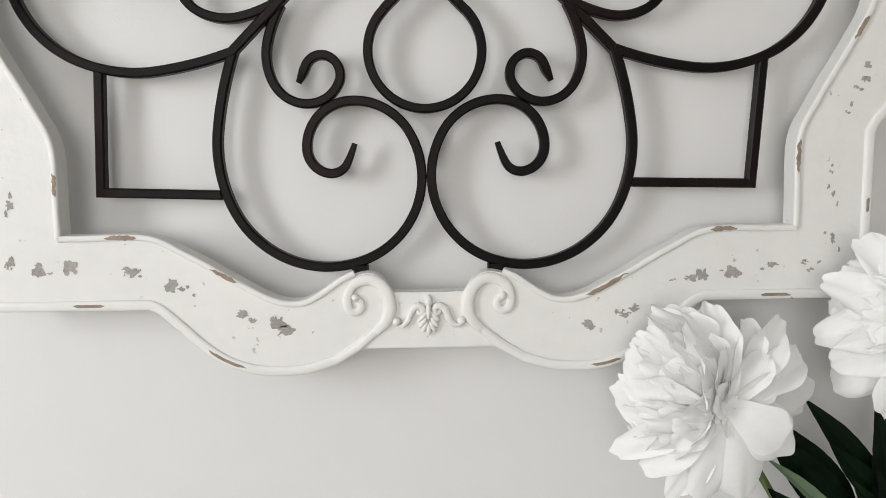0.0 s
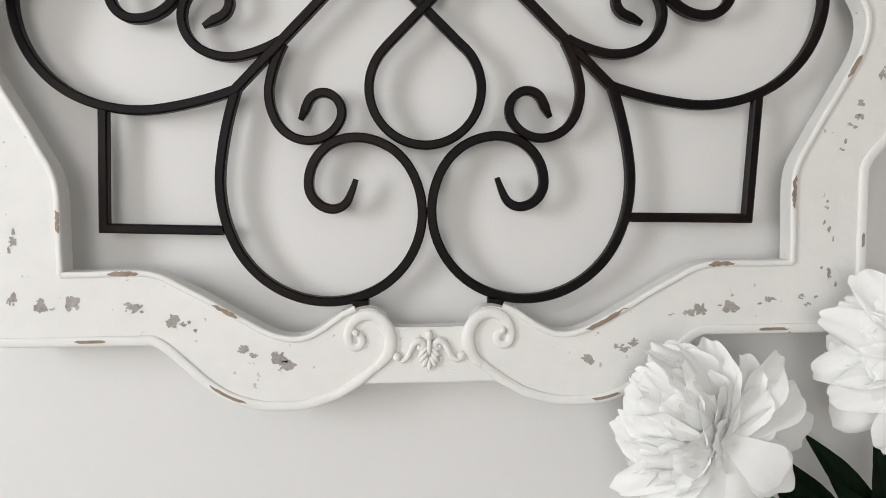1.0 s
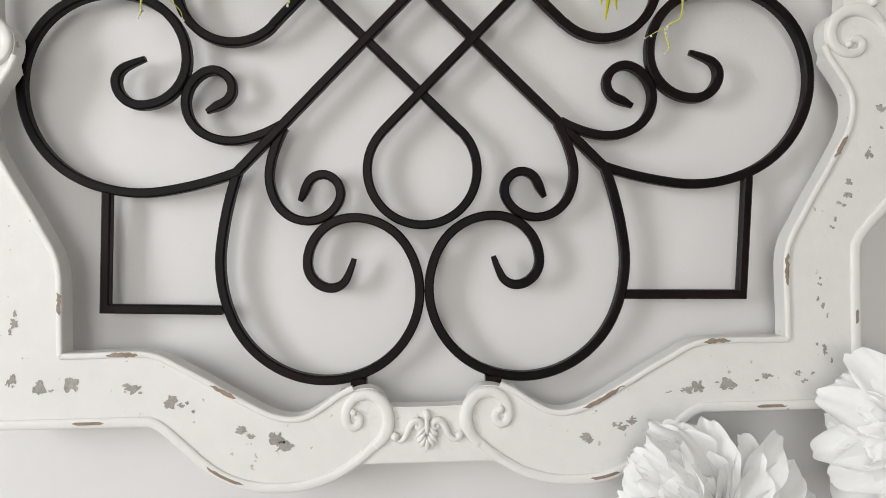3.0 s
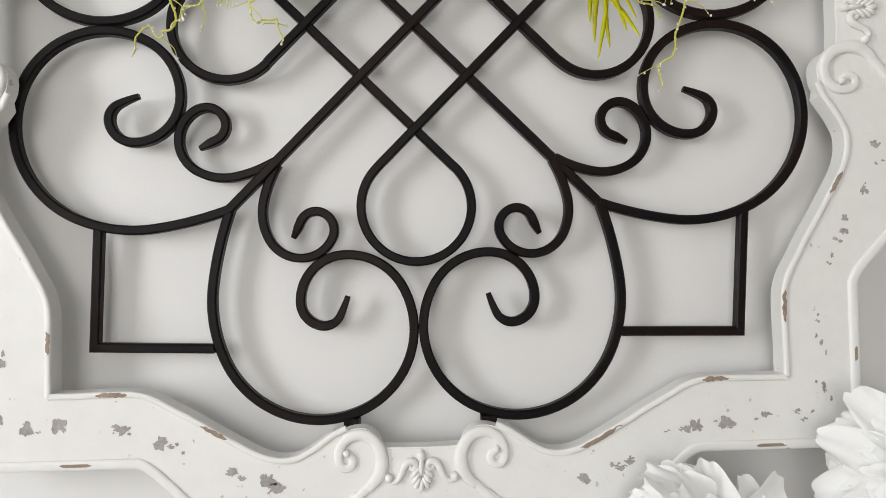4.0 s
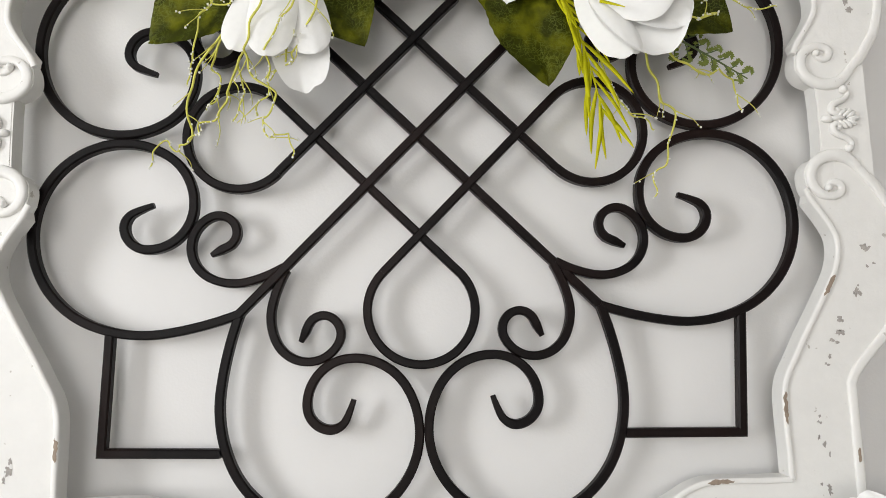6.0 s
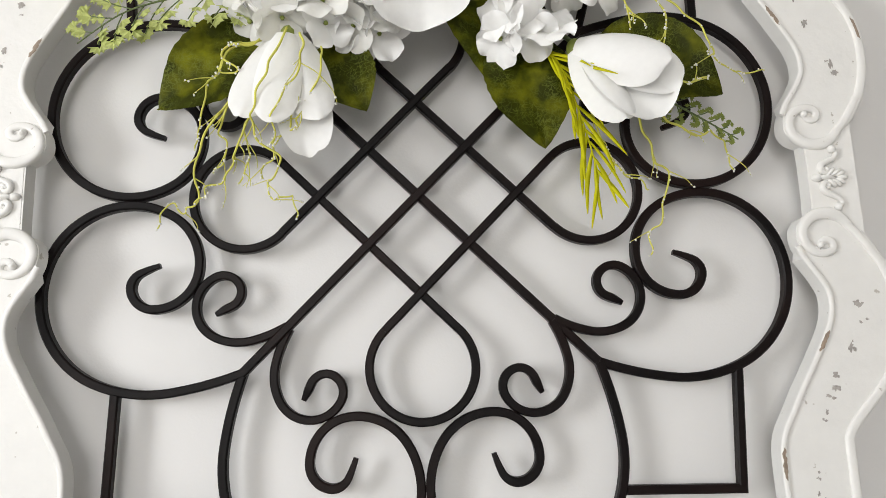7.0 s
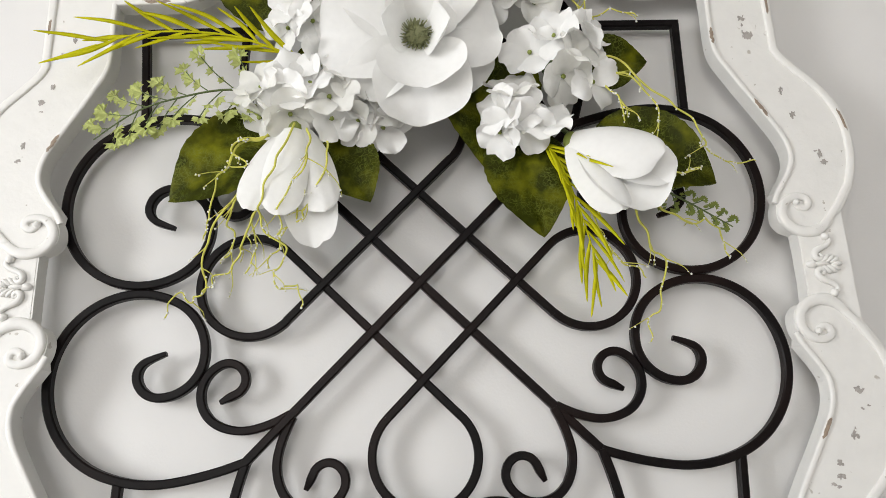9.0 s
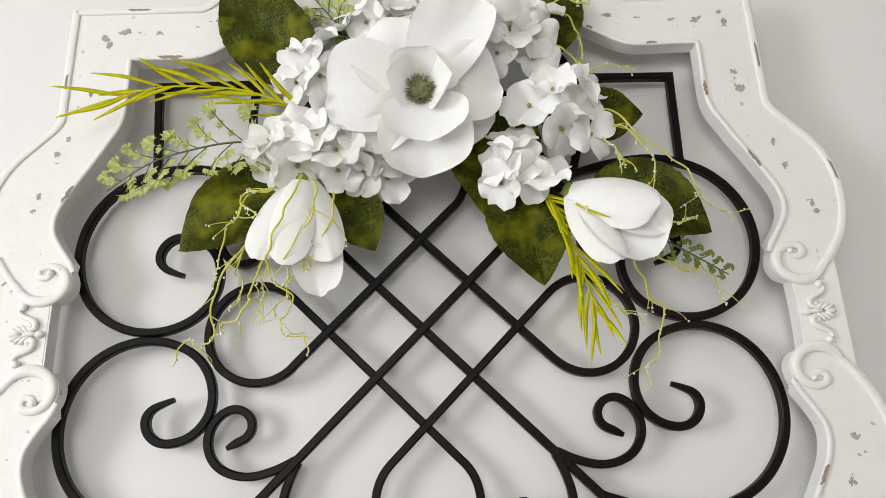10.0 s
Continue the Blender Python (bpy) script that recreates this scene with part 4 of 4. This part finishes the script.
# peonies --------------------------------------------------------------------------
def peony(name, core, middle, radii, count, seed, guards, sepals, stem_pts, label):
    """A full double peony: ruffled petals that overlap like shingles over a ball, flowing away from the core,
    single broad petals that fall the other way, sepals and a stem."""
    rg = random.Random(seed)
    foot, c, mid = Vector(stem_pts[-1]), Vector(core), Vector(middle)
    thing = tagged(empty(name, foot), label, "peony", "peonies in front of the panel")
    move = lambda piece: ([Vector(v) - foot for v in piece[0]], piece[1])
    smooth_part("stem", move(tube_mesh("t", spline(stem_pts, 8), 0.0030, STEM, 10)), STEM, thing)
    rx, ry, rz = radii
    head = smooth_part("bloom", move(blob(mid, (rx * 0.62, ry * 0.62, rz * 0.62), 0, 10, 14)), PEONY, thing, "full white ruffled double bloom")
    for i in range(count):
        h = 1 - 2 * (i + 0.5) / count
        az = i * 2.39996 + rg.uniform(-0.15, 0.15)
        d = Vector((math.sqrt(1 - h * h) * math.cos(az), -math.sqrt(1 - h * h) * math.sin(az), h))
        if d.y > 0.45:
            continue
        spot = mid + Vector((d.x * rx, d.y * ry, d.z * rz)) * rg.uniform(0.80, 0.98)
        flow = spot - c
        flow = flow - d * flow.dot(d)
        if flow.length < 0.004:
            continue
        flow = flow.normalized()
        L = 0.85 * rz * rg.uniform(0.8, 1.2)
        base = spot - flow * L * 0.55 - d * rz * 0.22
        end = spot + flow * L * 0.45 + d * rz * rg.uniform(0.02, 0.16)
        p = petal((end - base).length, rz * rg.uniform(0.55, 0.9), "fan", (rg.uniform(14, 26), rg.uniform(-26, -2)), rg.uniform(-0.1, 0.3), rz * rg.uniform(0.03, 0.07),
                  rg.uniform(0.5, 1.2), rg.uniform(0.14, 0.26), rg.uniform(0, 40), 16, 26, 0.3)
        smooth_part("petal", move(placed(p, along(base, end, d + Vector((rg.uniform(-0.3, 0.3), 0, rg.uniform(-0.3, 0.3))), rg.uniform(-18, 18)))), PEONY, head)
    for end, width, shape, cup, bend in guards:
        e = Vector(end)
        p = petal((e - c).length * 1.13, width, shape, bend, cup, 0.0026, rg.uniform(0.6, 1.1), 0.07 if shape == "fan" else 0.04, rg.uniform(0, 40), 18, 20, 0.3)
        smooth_part("petal", move(placed(p, along(c, e, (rg.uniform(-0.3, 0.3), -1, rg.uniform(0, 0.4)), rg.uniform(-12, 12)))), PEONY, head)
    for end in sepals:
        e = Vector(end)
        p = petal((e - c).length, 0.020, "round", (4, -10), -0.3, 0.001, 1, 0.02, e.x * 90, 8, 6, 0.3)
        smooth_part("sepal", move(placed(p, along(c + Vector((0, 0.008, 0)), e))), SEPAL, head)
    return thing, -foot


SEPAL = material("yellow_green_sepal", (0.34, 0.42, 0.10), 0.5, vary=0.2, coarse=60, through_light=0.25)
one, shift_one = peony("peony", (0.199, -0.108, 1.112), (0.174, -0.086, 1.120), (0.031, 0.032, 0.046), 110, 4,
                       [((0.274, -0.066, 1.112), 0.034, "round", -0.2, (4, -8)), ((0.270, -0.062, 1.094), 0.036, "round", -0.25, (4, -10)), ((0.254, -0.070, 1.128), 0.030, "fan", 0.3, (4, -6)),
                        ((0.252, -0.084, 1.138), 0.030, "fan", 0.4, (14, -14)), ((0.238, -0.086, 1.156), 0.028, "fan", 0.45, (16, -10)), ((0.216, -0.084, 1.160), 0.024, "fan", 0.45, (16, -10)),
                        ((0.192, -0.088, 1.170), 0.030, "fan", 0.35, (14, -8)), ((0.222, -0.098, 1.142), 0.024, "fan", 0.4, (20, -8)), ((0.232, -0.100, 1.128), 0.022, "fan", 0.4, (20, -16)),
                        ((0.170, -0.092, 1.044), 0.026, "fan", 0.3, (10, -20)), ((0.190, -0.094, 1.045), 0.036, "round", -0.25, (24, -24)), ((0.213, -0.096, 1.048), 0.038, "round", -0.3, (24, -26)),
                        ((0.238, -0.106, 1.082), 0.040, "round", -0.3, (26, -28)), ((0.232, -0.112, 1.092), 0.034, "fan", 0.3, (26, -20)), ((0.136, -0.086, 1.076), 0.026, "fan", 0.3, (14, -14)),
                        ((0.152, -0.092, 1.066), 0.028, "fan", 0.3, (14, -14))],
                       [(0.214, -0.070, 1.064), (0.204, -0.068, 1.066), (0.256, -0.056, 1.088), (0.250, -0.054, 1.076)],
                       [(0.210, -0.066, 1.098), (0.222, -0.058, 1.070), (0.250, -0.056, 1.034), (0.300, -0.070, 0.93), (0.330, -0.090, 0.802)],
                       "white artificial peony in full bloom leaning before the wall")
two, shift_two = peony("peony", (0.345, -0.104, 1.160), (0.330, -0.078, 1.165), (0.042, 0.034, 0.044), 70, 9,
                       [((0.276, -0.080, 1.152), 0.034, "fan", 0.4, (10, -16)), ((0.281, -0.080, 1.188), 0.030, "fan", 0.4, (14, -14)), ((0.300, -0.080, 1.212), 0.034, "fan", 0.35, (14, -10)),
                        ((0.291, -0.084, 1.116), 0.036, "round", -0.25, (10, -20)), ((0.316, -0.094, 1.100), 0.050, "round", -0.3, (26, -24)), ((0.344, -0.090, 1.102), 0.050, "round", -0.3, (24, -24)),
                        ((0.286, -0.086, 1.134), 0.036, "fan", 0.3, (14, -14))],
                       [], [(0.342, -0.066, 1.146), (0.350, -0.056, 1.08), (0.356, -0.070, 0.95), (0.350, -0.092, 0.802)],
                       "white artificial peony in full bloom above dark green leaves")


def peony_leaf(base, end, width, roll, seed, parent, shift, mat=None, label="dark green pointed leaf", fold=0.3):
    leaf(base, end, width, roll, seed, mat or DARK_LEAF, parent, "leaf", label, fold, (10, -20), shift)


LEAVES_TWO = [((0.340, -0.060, 1.012), (0.280, -0.062, 1.098), 0.032, 8), ((0.340, -0.064, 1.016), (0.292, -0.072, 1.066), 0.025, -10), ((0.338, -0.060, 0.985), (0.328, -0.070, 1.093), 0.036, 6),
              ((0.330, -0.076, 0.975), (0.322, -0.086, 1.052), 0.034, 20), ((0.352, -0.066, 0.990), (0.366, -0.080, 1.085), 0.036, -14), ((0.345, -0.070, 0.970), (0.302, -0.088, 1.046), 0.032, 8),
              ((0.352, -0.080, 0.985), (0.345, -0.098, 1.050), 0.036, -8), ((0.345, -0.050, 1.000), (0.347, -0.052, 1.082), 0.036, 0)]
LEAVES_ONE = [((0.318, -0.056, 0.990), (0.254, -0.056, 1.070), 0.044, 6), ((0.304, -0.066, 0.980), (0.247, -0.074, 1.034), 0.030, -6), ((0.322, -0.050, 1.000), (0.268, -0.050, 1.074), 0.036, -6),
              ((0.312, -0.060, 0.985), (0.276, -0.066, 1.050), 0.036, 10)]
for k, (base, end, width, roll) in enumerate(LEAVES_TWO):
    peony_leaf(base, end, width * 0.72, roll, k + 1.5, two, shift_two)
for k, (base, end, width, roll) in enumerate(LEAVES_ONE):
    peony_leaf(base, end, width * 0.72, roll, k + 8.5, one, shift_one)
peony_leaf((0.306, -0.078, 0.994), (0.243, -0.082, 1.064), 0.013, 30, 20.5, one, shift_one, PALE_LEAF, "pale grey-green folded blade", 0.5)
